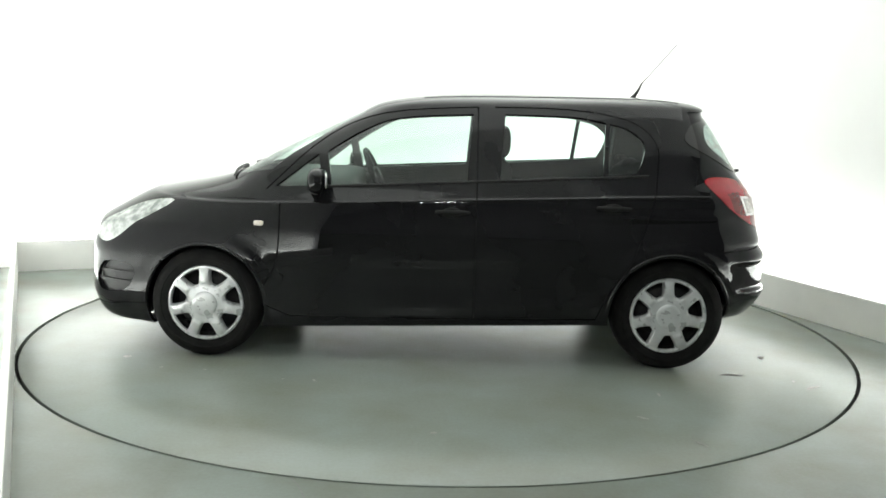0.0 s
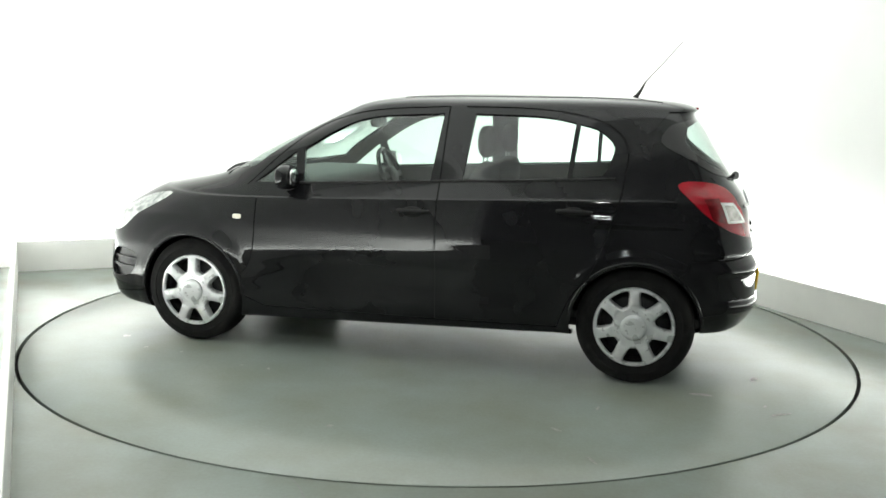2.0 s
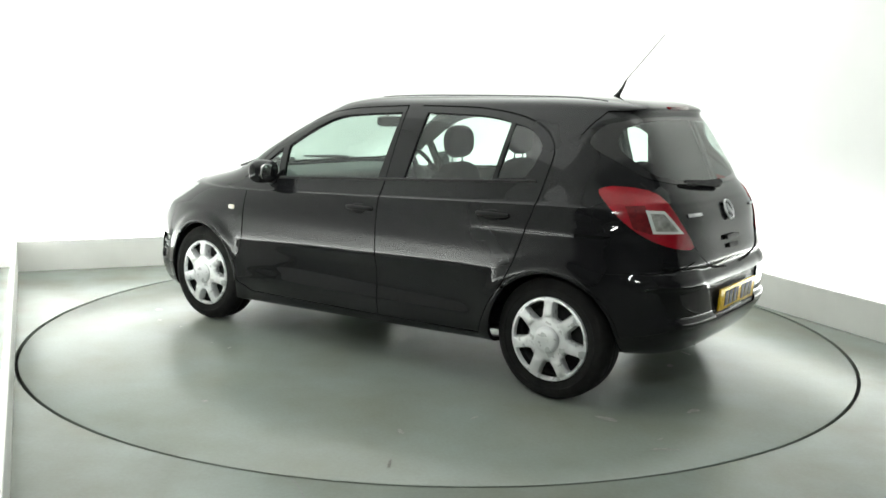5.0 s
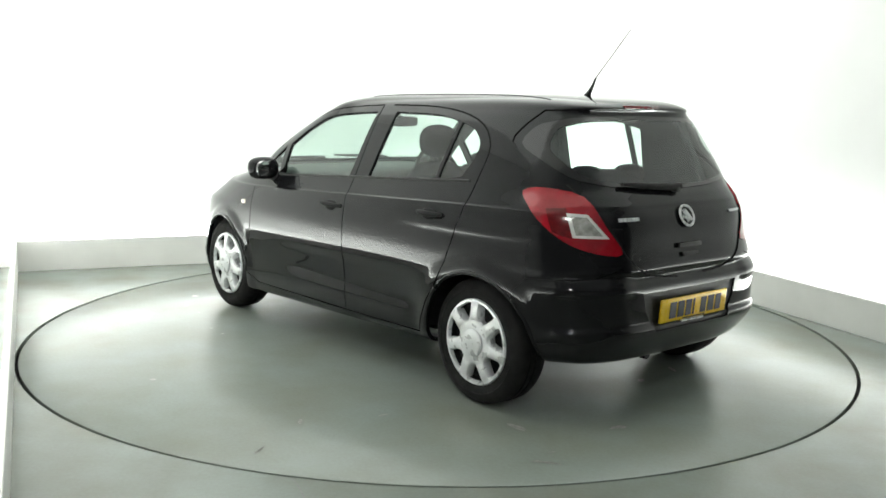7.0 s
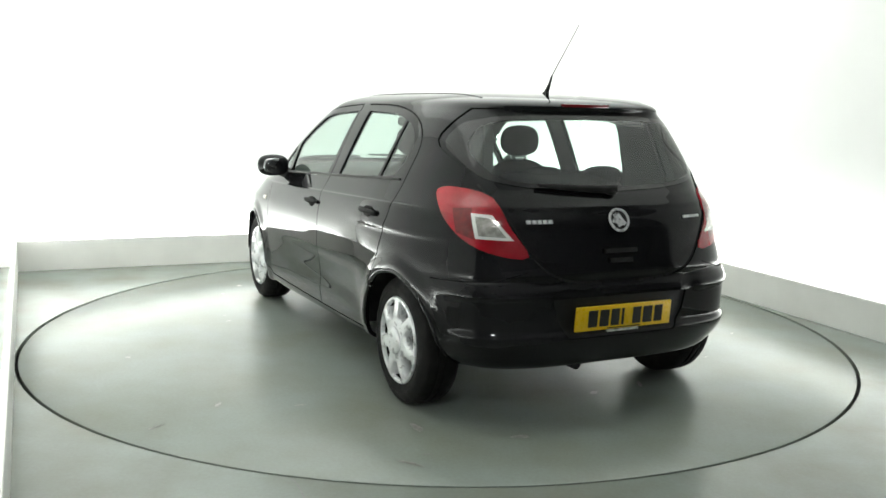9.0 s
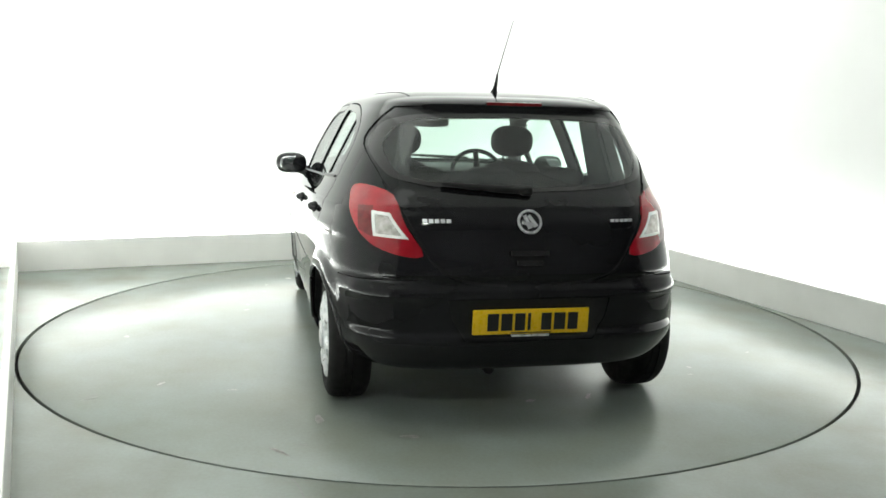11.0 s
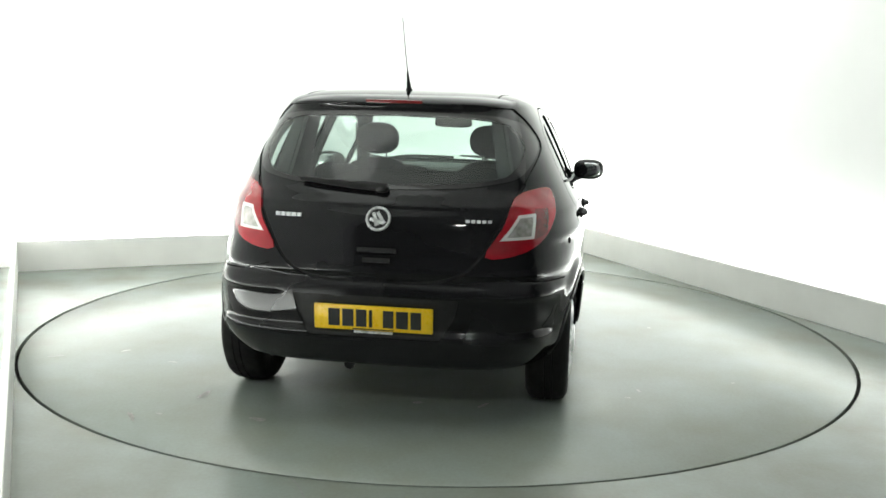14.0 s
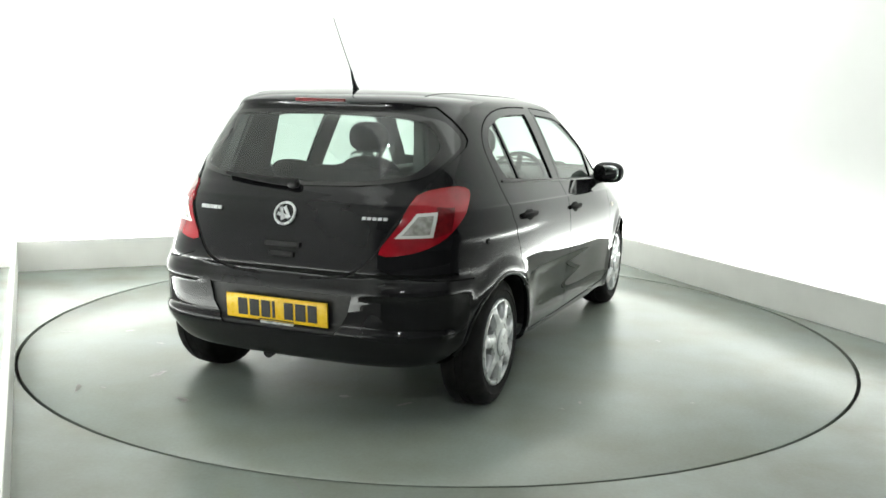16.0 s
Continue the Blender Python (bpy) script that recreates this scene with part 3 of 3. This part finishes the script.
for i, side in enumerate("LR"):
    panel("window", ["glass_front_door"], [M_GLASS], doors_f[i], side, 0, 0.008)
    panel("quarter_window", ["glass_front_quarter"], [M_GLASS], doors_f[i], side, 0, 0.006)
    panel("window", ["glass_rear_door"], [M_GLASS], doors_r[i], side, 0, 0.008)
    panel("quarter_window", ["glass_rear_quarter"], [M_REARGLASS], doors_r[i], side, 0, 0.006)
    tail = panel("tail_light", ["tail_light"], [M_RED], CAR, side, 0.02, -0.003, "red tail light")[0]
    panel("dark_lens", ["tail_dark"], [M_REDDARK], tail, side, 0.02, -0.003, "dark red lens")
    panel("lens_surround", ["tail_clear"], [M_CLEAR], tail, side, 0.02, -0.003, "bright reversing lens surround")
    panel("reversing_lens", ["tail_bulb"], [M_BULB], tail, side, 0.02, -0.001, "clear reversing lens")
    panel("headlight", ["headlight"], [M_HEAD], CAR, side, 0.02, 0.0, "clear headlight")
    panel("fog_grille", ["fog_grille"], [M_TRIM], front_bumper, side, 0.01, 0.028, "black fog lamp recess")
    panel("fog_bar", ["fog_bar"], [M_TRIM], front_bumper, side, 0.02, 0.014, "black bars across the fog lamp recess")
panel("grille", ["grille"], [M_TRIM], front_bumper, "C", 0.01, 0.03, "black lower grille")


# ---- wheels ----
def build_wheel():
    """A wheel with its outer face towards +y and its centre at the origin."""
    w = new("wheel")
    hw, r = 0.094, TYRE_R
    prof = [(0.185, -hw + 0.012), (0.215, -hw), (0.262, -hw - 0.004), (r - 0.014, -hw + 0.010), (r - 0.004, -hw + 0.028), (r, -0.03),
            (r, -0.012), (r - 0.007, -0.010), (r - 0.007, -0.004), (r, -0.002), (r, 0.022), (r - 0.007, 0.024), (r - 0.007, 0.030), (r, 0.032),
            (r - 0.004, hw - 0.028), (r - 0.014, hw - 0.010), (0.262, hw + 0.004), (0.246, hw + 0.006), (0.243, hw + 0.003), (0.215, hw), (0.185, hw - 0.012)]
    part("tyre", revolve(bmesh.new(), prof, 72, closed=True), M_TYRE, w, "black rubber tyre")
    part("steel_rim", revolve(bmesh.new(), [(0.01, 0.030), (0.09, 0.034), (0.15, 0.022), (0.178, 0.0), (0.188, 0.07), (0.192, 0.085), (0.184, -0.085)], 48), M_STEEL, w, "black steel rim")
    # one moulded cover with seven windows
    bm = bmesh.new()
    sect, cells = 7, 14
    radii = (0.046, 0.070, 0.098, 0.110, 0.118, 0.132, 0.148, 0.164, 0.178, 0.186, 0.192, 0.203, 0.209)
    lo, hi = 3, 9
    grid = []
    for i, rr in enumerate(radii):
        y = 0.096 + 0.015 * (1 - (rr / 0.205) ** 2) - (0.008 if i == len(radii) - 1 else 0) + (0.002 if 9 <= i <= 11 else 0)
        f = min(max((rr - 0.110) / 0.076, 0), 1)
        half = 0.11 + 0.185 * math.sqrt(f) - 0.03 * max(0, f - 0.85) / 0.15
        row = []
        for k in range(sect * cells):
            q, j = divmod(k, cells)
            mid = 2 * math.pi * q / sect
            pitch = math.pi / sect
            if 4 <= j <= 10:
                a = mid + half * (j - 7) / 3
            elif j < 4:
                a = mid - pitch + (pitch - half) * j / 4
            else:
                a = mid + half + (pitch - half) * (j - 10) / 4
            drop = 0.010 if (j in (4, 10) and lo <= i <= hi) or (4 <= j <= 10 and i in (lo, hi)) else 0
            crown = 0.007 * math.cos(math.pi * min(abs(j), abs(cells - j)) / 8) if lo < i < hi and (j < 4 or j > 10) else 0
            row.append(bm.verts.new((rr * math.cos(a), y - drop + crown, rr * math.sin(a))))
        grid.append(row)
    for i in range(len(radii) - 1):
        for k in range(sect * cells):
            j = k % cells
            if lo <= i < hi and 4 <= j < 10:
                continue
            k2 = (k + 1) % (sect * cells)
            bm.faces.new((grid[i][k], grid[i][k2], grid[i + 1][k2], grid[i + 1][k]))
    loose = [e for e in bm.edges if len(e.link_faces) == 1]
    ext = bmesh.ops.extrude_edge_only(bm, edges=loose)["geom"]
    for v in ext:
        if isinstance(v, bmesh.types.BMVert):
            v.co.y -= 0.030
    bmesh.ops.delete(bm, geom=[v for v in bm.verts if not v.link_faces], context="VERTS")
    part("hubcap", bm, M_SILVER, w, "silver plastic hubcap with seven spokes")
    bm = bmesh.new()
    revolve(bm, [(0.0005, 0.122), (0.045, 0.122), (0.060, 0.1205), (0.066, 0.115), (0.067, 0.099)], 40)
    part("centre_cap", bm, M_SILVER, w)
    return w


wheel = build_wheel()
wheel.parent = CAR
HUB_Y = 0.735
wheel.matrix_basis = pose(WB, HUB_Y, WHEEL_Z, 0, 40, 0)
for sx, sy in ((-1, 1), (1, -1), (-1, -1)):
    copy_thing(wheel, pose(sx * WB, sy * HUB_Y, WHEEL_Z, 0, 40 if sy > 0 else 37 + 23 * sx, 0 if sy > 0 else 180))

for sx in (1, -1):
    for sy in (1, -1):
        # inner liner of the wheel opening
        bm = bmesh.new()
        rows = []
        for k in range(25):
            a = math.radians((-14 + 192 * k / 24) if sx > 0 else (2 + 176 * k / 24))
            x, z = sx * WB + 0.342 * math.cos(a), WHEEL_Z + 0.342 * math.sin(a)
            hit = BASE.ray_cast(Vector((x, 2, z)), Vector((0, -1, 0)))[0]
            edge = hit.y - 0.020 if hit else 0.66
            rows.append([bm.verts.new((x, sy * y, z)) for y in (0.50, edge)])
        for A, B in zip(rows, rows[1:]):
            bm.faces.new((A[0], A[1], B[1], B[0]))
        bm.faces.new([r[0] for r in rows])
        part("wheel_liner", bm, M_TRIM, CAR, "black wheel arch liner")
        # rolled lip of the arch
        bm = bmesh.new()
        pts = []
        for k in range(31):
            a = math.radians(1 + 178 * k / 30)
            x, z = sx * WB + (ARCH_R + 0.003) * math.cos(a), WHEEL_Z + (ARCH_R + 0.003) * math.sin(a)
            hit = BASE.ray_cast(Vector((x, 2, z)), Vector((0, -1, 0)))[0]
            if hit:
                pts.append((x, sy * (hit.y - 0.004), z))
        tube(bm, pts, [0.012] * len(pts), 10)
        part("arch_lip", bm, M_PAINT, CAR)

# underside
part("underbody", box(bmesh.new(), -1.42, 1.60, -0.55, 0.55, 0.215, 0.27, bevel=0.02), M_TRIM, CAR, "dark underbody")
part("sill_floor", box(bmesh.new(), -0.84, 0.84, -0.72, 0.72, 0.255, 0.29, bevel=0.015), M_TRIM, CAR)


part("exhaust_pipe", tube(bmesh.new(), [(-1.30, 0.20, 0.27), (-1.55, 0.16, 0.250), (-1.73, 0.14, 0.240)], [0.024, 0.024, 0.024], 16), M_SEAM, CAR, "dark steel exhaust pipe")


# ---- small outer parts ----
def handles(door, x, z, side):
    y = BASE.ray_cast(Vector((x, 2, z)), Vector((0, -1, 0)))[0].y
    bm = bmesh.new()
    blob(bm, (x, side * (y - 0.002), z), (0.052, 0.014, 0.030), 2.4)
    part("handle_cup", bm, M_SEAM, door)
    bm = bmesh.new()
    pts = [(x + dx, side * (y + dy), z + 0.006) for dx, dy in ((0.085, 0.002), (0.072, 0.012), (0.03, 0.020), (-0.03, 0.022), (-0.072, 0.015), (-0.095, 0.002))]
    tube(bm, pts, [0.009, 0.012, 0.013, 0.013, 0.012, 0.008], 12)
    part("handle", bm, M_SEAM, door, "black door handle")


for i, s in enumerate((1, -1)):
    handles(doors_f[i], -0.075, 0.835, s)
    handles(doors_r[i], -0.925, 0.875, s)
    # lower edge trim of the windows
    bm = bmesh.new()
    pts = []
    for k in range(24):
        x = 0.60 - 1.72 * k / 23
        z = 0.955 - 0.055 * (x - 0.60)
        y = BASE.ray_cast(Vector((x, 2, z)), Vector((0, -1, 0)))[0].y
        pts.append((x, s * (y + 0.001), z))
    tube(bm, pts, [0.007] * len(pts), 8)
    part("window_trim", bm, M_TRIM, CAR, "black strip under the side windows")
    # side repeater
    y = BASE.ray_cast(Vector((0.955, 2, 0.755)), Vector((0, -1, 0)))[0].y
    bm = bmesh.new()
    blob(bm, (0.955, s * y, 0.755), (0.026, 0.008, 0.014), 4)
    part("side_repeater", bm, M_AMBER, CAR, "small clear side repeater")
    # door mirror
    bm = bmesh.new()
    blob(bm, (0.635, s * 0.897, 0.992), (0.050, 0.100, 0.068), 2.6, 28, 16)
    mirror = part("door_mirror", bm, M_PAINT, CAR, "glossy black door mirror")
    bm = bmesh.new()
    blob(bm, (0, 0, 0), (0.008, 0.076, 0.047), 3, 24, 10, pose(0.592, s * 0.897, 0.992, 0, 0, s * 10))
    part("mirror_glass", bm, M_MIRROR, mirror, "mirror glass")
    bm = bmesh.new()
    tube(bm, [(0.66, s * 0.775, 0.935), (0.66, s * 0.83, 0.945), (0.655, s * 0.885, 0.965)], [0.040, 0.030, 0.026], 14)
    part("mirror_foot", bm, M_TRIM, mirror)

# antenna
bm = bmesh.new()
tube(bm, [(-1.145, 0, 1.448), (-1.150, 0, 1.464), (-1.160, 0, 1.480), (-1.185, 0, 1.520), (-1.200, 0, 1.555)], [0.026, 0.020, 0.012, 0.007, 0.005], 14)
antenna = part("antenna", bm, M_TRIM, CAR, "black roof antenna")
bm = bmesh.new()
tube(bm, [(-1.200, 0, 1.555), (-1.30, -0.005, 1.67), (-1.40, -0.012, 1.79)], [0.0026, 0.0022, 0.0018], 8)
part("rod", bm, M_STEEL, antenna, "thin antenna rod")


def rear_point(y, z, lift=0.0):
    p = BASE.ray_cast(Vector((-3, abs(y), z)), Vector((1, 0, 0)))[0]
    n = body_normal(p)
    p, n = Vector((p.x, math.copysign(p.y, y) if y else 0.0, p.z)), Vector((n.x, math.copysign(n.y, y) if y else 0.0, n.z))
    return p + n * lift, n


def rear_bar(name, y, z, wy, wz, material, parent, thick=0.004, label=""):
    """A small raised bar that follows the tailgate."""
    bm = bmesh.new()
    cols = []
    for k in range(5):
        yy = y - wy / 2 + wy * k / 4
        a, n = rear_point(yy, z - wz / 2)
        b, _ = rear_point(yy, z + wz / 2)
        cols.append([bm.verts.new(q) for q in (a - n * 0.001, b - n * 0.001, b + n * thick, a + n * thick)])
    for A, B in zip(cols, cols[1:]):
        for i in range(4):
            bm.faces.new((A[i], A[(i + 1) % 4], B[(i + 1) % 4], B[i]))
    bm.faces.new(cols[0])
    bm.faces.new(cols[-1][::-1])
    return part(name, bm, material, parent, label, False)


# badge: plain ring with a plain bar
c, n = rear_point(0.0, 0.912, 0.004)
ROT = n.to_track_quat("Y", "Z").to_matrix().to_4x4()
bm = bmesh.new()
revolve(bm, [(0.043, 0.0), (0.046, 0.007), (0.053, 0.007), (0.056, 0.0), (0.049, -0.004)], 40, Matrix.Translation(c) @ ROT, True)
badge = part("badge", bm, M_SILVER, gate, "round chrome badge")
bm = bmesh.new()
revolve(bm, [(0.0005, 0.002), (0.043, 0.002), (0.044, -0.003)], 36, Matrix.Translation(c) @ ROT)
part("badge_disc", bm, M_TRIM, badge)
bm = bmesh.new()
for a in (20, 75, 215):
    box(bm, -0.008, 0.008, 0.001, 0.005, -0.030, 0.030, Matrix.Translation(c) @ ROT @ pose(0, 0, 0, 0, a, 0) @ pose(0.012, 0, 0.004), 0.003)
part("badge_emblem", bm, M_SILVER, badge)
# lettering stands as plain bars
for y, w in ((0.455, 0.020), (0.430, 0.020), (0.405, 0.020), (0.380, 0.020), (0.355, 0.020)):
    rear_bar("lettering_bar", y, 0.915, w, 0.016, M_SILVER, gate)
for y, w in ((-0.385, 0.017), (-0.408, 0.017), (-0.431, 0.017), (-0.454, 0.017), (-0.477, 0.017)):
    rear_bar("lettering_bar", y, 0.915, w, 0.012, M_SILVER, gate)
# tailgate grip
rear_bar("tailgate_grip", 0.0, 0.780, 0.17, 0.020, M_TRIM, gate, 0.012, "black tailgate grip")
rear_bar("grip_plate", 0.0, 0.738, 0.12, 0.020, M_TRIM, gate, 0.008)

# number plate with plain bars
p, n = rear_point(0.0, 0.492, 0.0)
n.z = 0
PM = Matrix.Translation(p + Vector((-0.012, 0, 0))) @ pose(0, 0, 0, 0, -4, 0)
bm = bmesh.new()
box(bm, -0.006, 0.006, -0.26, 0.26, -0.0555, 0.0555, PM, 0.004)
plate = part("number_plate", bm, M_PLATE, rear_bumper, "yellow number plate with plain black bars")
y = 0.196
for w in (0.050, 0.050, 0.046, 0.014, None, 0.046, 0.052, 0.046):
    if w is None:
        y -= 0.036
        continue
    bm = bmesh.new()
    box(bm, -0.0085, -0.0058, y - w, y, -0.0385, 0.0385, PM, 0.001, 1)
    part("plate_bar", bm, M_INK, plate, smooth=False)
    y -= w + 0.011
bm = bmesh.new()
box(bm, -0.0075, -0.0058, -0.09, 0.09, -0.051, -0.046, PM)
part("plate_bar", bm, M_INK, plate, smooth=False)
bm = bmesh.new()
box(bm, -0.005, 0.006, -0.085, 0.085, -0.068, -0.058, PM, 0.002)
part("plate_strip", bm, M_SILVER, rear_bumper, "slim silver strip under the number plate", False)

# rear wiper and high brake light
bm = bmesh.new()
pts = [rear_point(yy, zz, 0.018)[0] for yy, zz in ((-0.02, 1.032), (0.10, 1.036), (0.24, 1.046), (0.37, 1.058))]
tube(bm, pts, [0.020, 0.017, 0.013, 0.008], 10)
wiper = part("rear_wiper", bm, M_SEAM, gate, "black rear wiper")
bm = bmesh.new()
c, n = rear_point(0.0, 1.030, 0.012)
blob(bm, c, (0.022, 0.030, 0.020), 2.5)
part("wiper_foot", bm, M_TRIM, wiper)
bm = bmesh.new()
box(bm, -1.508, -1.486, -0.13, 0.13, 1.404, 1.420, bevel=0.004)
part("brake_light", bm, M_REDDARK, gate, "slim red high brake light")
# front wipers
for y0, y1 in ((0.10, 0.62), (-0.45, 0.05)):
    bm = bmesh.new()
    pts = []
    for k in range(5):
        q = Vector((1.19 - 0.05 * k / 4, y0 + (y1 - y0) * k / 4, 2))
        hit = BASE.ray_cast(Vector((q.x, abs(q.y), 2)), Vector((0, 0, -1)))[0]
        pts.append((q.x, q.y, hit.z + 0.014))
    tube(bm, pts, [0.014, 0.012, 0.010, 0.009, 0.006], 8)
    part("front_wiper", bm, M_TRIM, CAR, "black windscreen wiper")


# drip mouldings along the roof, lock button on the right flank
for sd in (1, -1):
    bm = bmesh.new()
    pts = []
    for k in range(20):
        x = 0.10 - 1.42 * k / 19
        hit = BASE.ray_cast(Vector((x, 0.455 - 0.03 * max(0, x), 2)), Vector((0, 0, -1)))[0]
        pts.append((hit.x, sd * hit.y, hit.z - 0.003))
    tube(bm, pts, [0.006] * len(pts), 8)
    part("roof_moulding", bm, M_TRIM, CAR, "black drip moulding on the roof")
hit = BASE.ray_cast(Vector((-1.40, 2, 0.80)), Vector((0, -1, 0)))[0]
bm = bmesh.new()
blob(bm, (hit.x, -hit.y, hit.z), (0.014, 0.006, 0.014), 2.2)
part("flap_button", bm, M_SEAM, CAR)


# ---- cabin ----
def seat(x, y, name, width=0.25):
    s = new(name)
    s.parent = CAR
    s["label"] = "charcoal cloth seat"
    lean = -14
    bm = bmesh.new()
    blob(bm, (x, y, 0.50), (0.26, width, 0.10), 4)
    part("cushion", bm, M_CLOTH, s)
    bm = bmesh.new()
    blob(bm, (0, 0, 0.28), (0.075, width - 0.015, 0.30), 3, m=Matrix.Translation((x - 0.24, y, 0.52)) @ pose(0, 0, 0, 0, lean, 0))
    part("backrest", bm, M_CLOTH, s)
    return s


def headrest(x, y, z, parent, w=0.125, h=0.085):
    bm = bmesh.new()
    blob(bm, (x, y, z), (0.045, w, h), 2.5, 24, 14)
    part("headrest", bm, M_CLOTH, parent)
    for d in (-0.05, 0.05):
        post = tube(bmesh.new(), [(x + 0.01, y + d, z - h + 0.01), (x + 0.02, y + d, z - h - 0.12)], [0.006, 0.006], 8)
        part("headrest_post", post, M_CHROME, parent)


for y in (0.335, -0.335):
    f = seat(0.01, y, "front_seat")
    headrest(-0.355, y, 1.198, f, 0.128, 0.092)
bench = seat(-0.80, 0.0, "rear_bench", 0.60)
for y in (0.36, 0.0, -0.36):
    headrest(-1.16, y, 1.05, bench, 0.12, 0.055)
# dashboard, steering wheel on the right, rear-view mirror
bm = bmesh.new()
blob(bm, (0.80, 0, 0.87), (0.30, 0.70, 0.115), 5, 28, 14)
part("dashboard", bm, M_CABIN, CAR, "grey dashboard")
bm = bmesh.new()
SW = Matrix.Translation((0.44, -0.335, 0.93)) @ pose(0, 0, 0, 0, 24, 0) @ pose(0, 0, 0, 0, 0, 90)
ringp = [(0.180 + 0.015 * math.cos(a), 0.015 * math.sin(a)) for a in (2 * math.pi * k / 10 for k in range(10))]
revolve(bm, ringp, 40, SW, True)
for a in (0, 180, 270):
    box(bm, 0.03, 0.175, -0.008, 0.008, -0.018, 0.018, SW @ pose(0, 0, 0, 0, a, 0), 0.004)
blob(bm, (0, 0, 0), (0.065, 0.03, 0.06), 3, m=SW)
tube(bm, [SW @ Vector((0, 0, 0)), SW @ Vector((0, -0.2, 0))], [0.04, 0.05], 12)
part("steering_wheel", bm, M_TRIM, CAR, "black steering wheel")
bm = bmesh.new()
blob(bm, (0.42, 0.0, 1.285), (0.02, 0.125, 0.034), 4)
tube(bm, [(0.43, 0, 1.30), (0.47, 0, 1.345)], [0.012, 0.014], 8)
part("rear_view_mirror", bm, M_TRIM, CAR, "black rear-view mirror")
# parcel shelf and tub
part("parcel_shelf", box(bmesh.new(), -1.62, -1.19, -0.60, 0.60, 0.955, 0.975, bevel=0.006), M_CABIN, CAR)
part("cabin_floor", box(bmesh.new(), -1.6, 1.1, -0.70, 0.70, 0.30, 0.34), M_CABIN, CAR)
for sd in (1, -1):
    # inner trim of the rear pillars
    bm = bmesh.new()
    lo = [bm.verts.new((x, sd * y, 0.97)) for x, y in ((-1.12, 0.535), (-1.12, 0.68), (-1.56, 0.58), (-1.56, 0.50))]
    hi = [bm.verts.new((x, sd * y, 1.37)) for x, y in ((-1.14, 0.435), (-1.14, 0.53), (-1.40, 0.49), (-1.40, 0.425))]
    bm.faces.new(lo)
    bm.faces.new(hi[::-1])
    for i in range(4):
        j = (i + 1) % 4
        bm.faces.new((lo[i], hi[i], hi[j], lo[j]))
    bmesh.ops.bevel(bm, geom=bm.edges[:], offset=0.015, segments=2, affect="EDGES")
    part("pillar_trim", bm, M_CABIN, CAR, "grey inner pillar trim")
shell.free()


# ---- marks on the deck ----
def scuff(x, y, length, width, turn, seed):
    rnd = random.Random(seed)
    bm = bmesh.new()
    n = 14
    pts = []
    for k in range(n):
        a = 2 * math.pi * k / n
        q = rnd.uniform(0.55, 1.0)
        pts.append(bm.verts.new((length / 2 * q * math.cos(a), width / 2 * q * math.sin(a), 0.0015)))
    bm.faces.new(pts)
    ob = part("scuff", bm, M_STAIN, turntable, smooth=False)
    ob.matrix_basis = pose(x, y, 0, 0, 0, turn)


for i, args in enumerate(SCUFFS):
    scuff(*args, 37 * i % 180, i)
# a hairline crack in the fixed floor
bm = bmesh.new()
for (x0, y0), (x1, y1) in zip(CRACK, CRACK[1:]):
    d = Vector((x1 - x0, y1 - y0, 0))
    s = Vector((-d.y, d.x, 0)).normalized() * 0.003
    a, b = Vector((x0, y0, 0.001)), Vector((x1, y1, 0.001))
    bm.faces.new([bm.verts.new(q) for q in (a - s, b - s, b + s, a + s)])
tagged(obj("floor_crack", bm, M_CRACK, smooth=False), "hairline crack in the resin floor", "crack", kind="structure")


# ---- what moves: the deck and the car turn together ----
def motions():
    times = [0.0, 0.1] + [0.5 * k for k in range(1, 32)] + [15.9, 16.0]
    deck, ride = [], []
    for t in times:
        m = Matrix.Rotation(TURN_START + TURN_RATE * t, 4, "Z")
        deck.append((t, m))
        ride.append((t, m @ Matrix.Translation(CAR_OFFSET)))
    walk(turntable, deck)
    walk(CAR, ride)


motions()
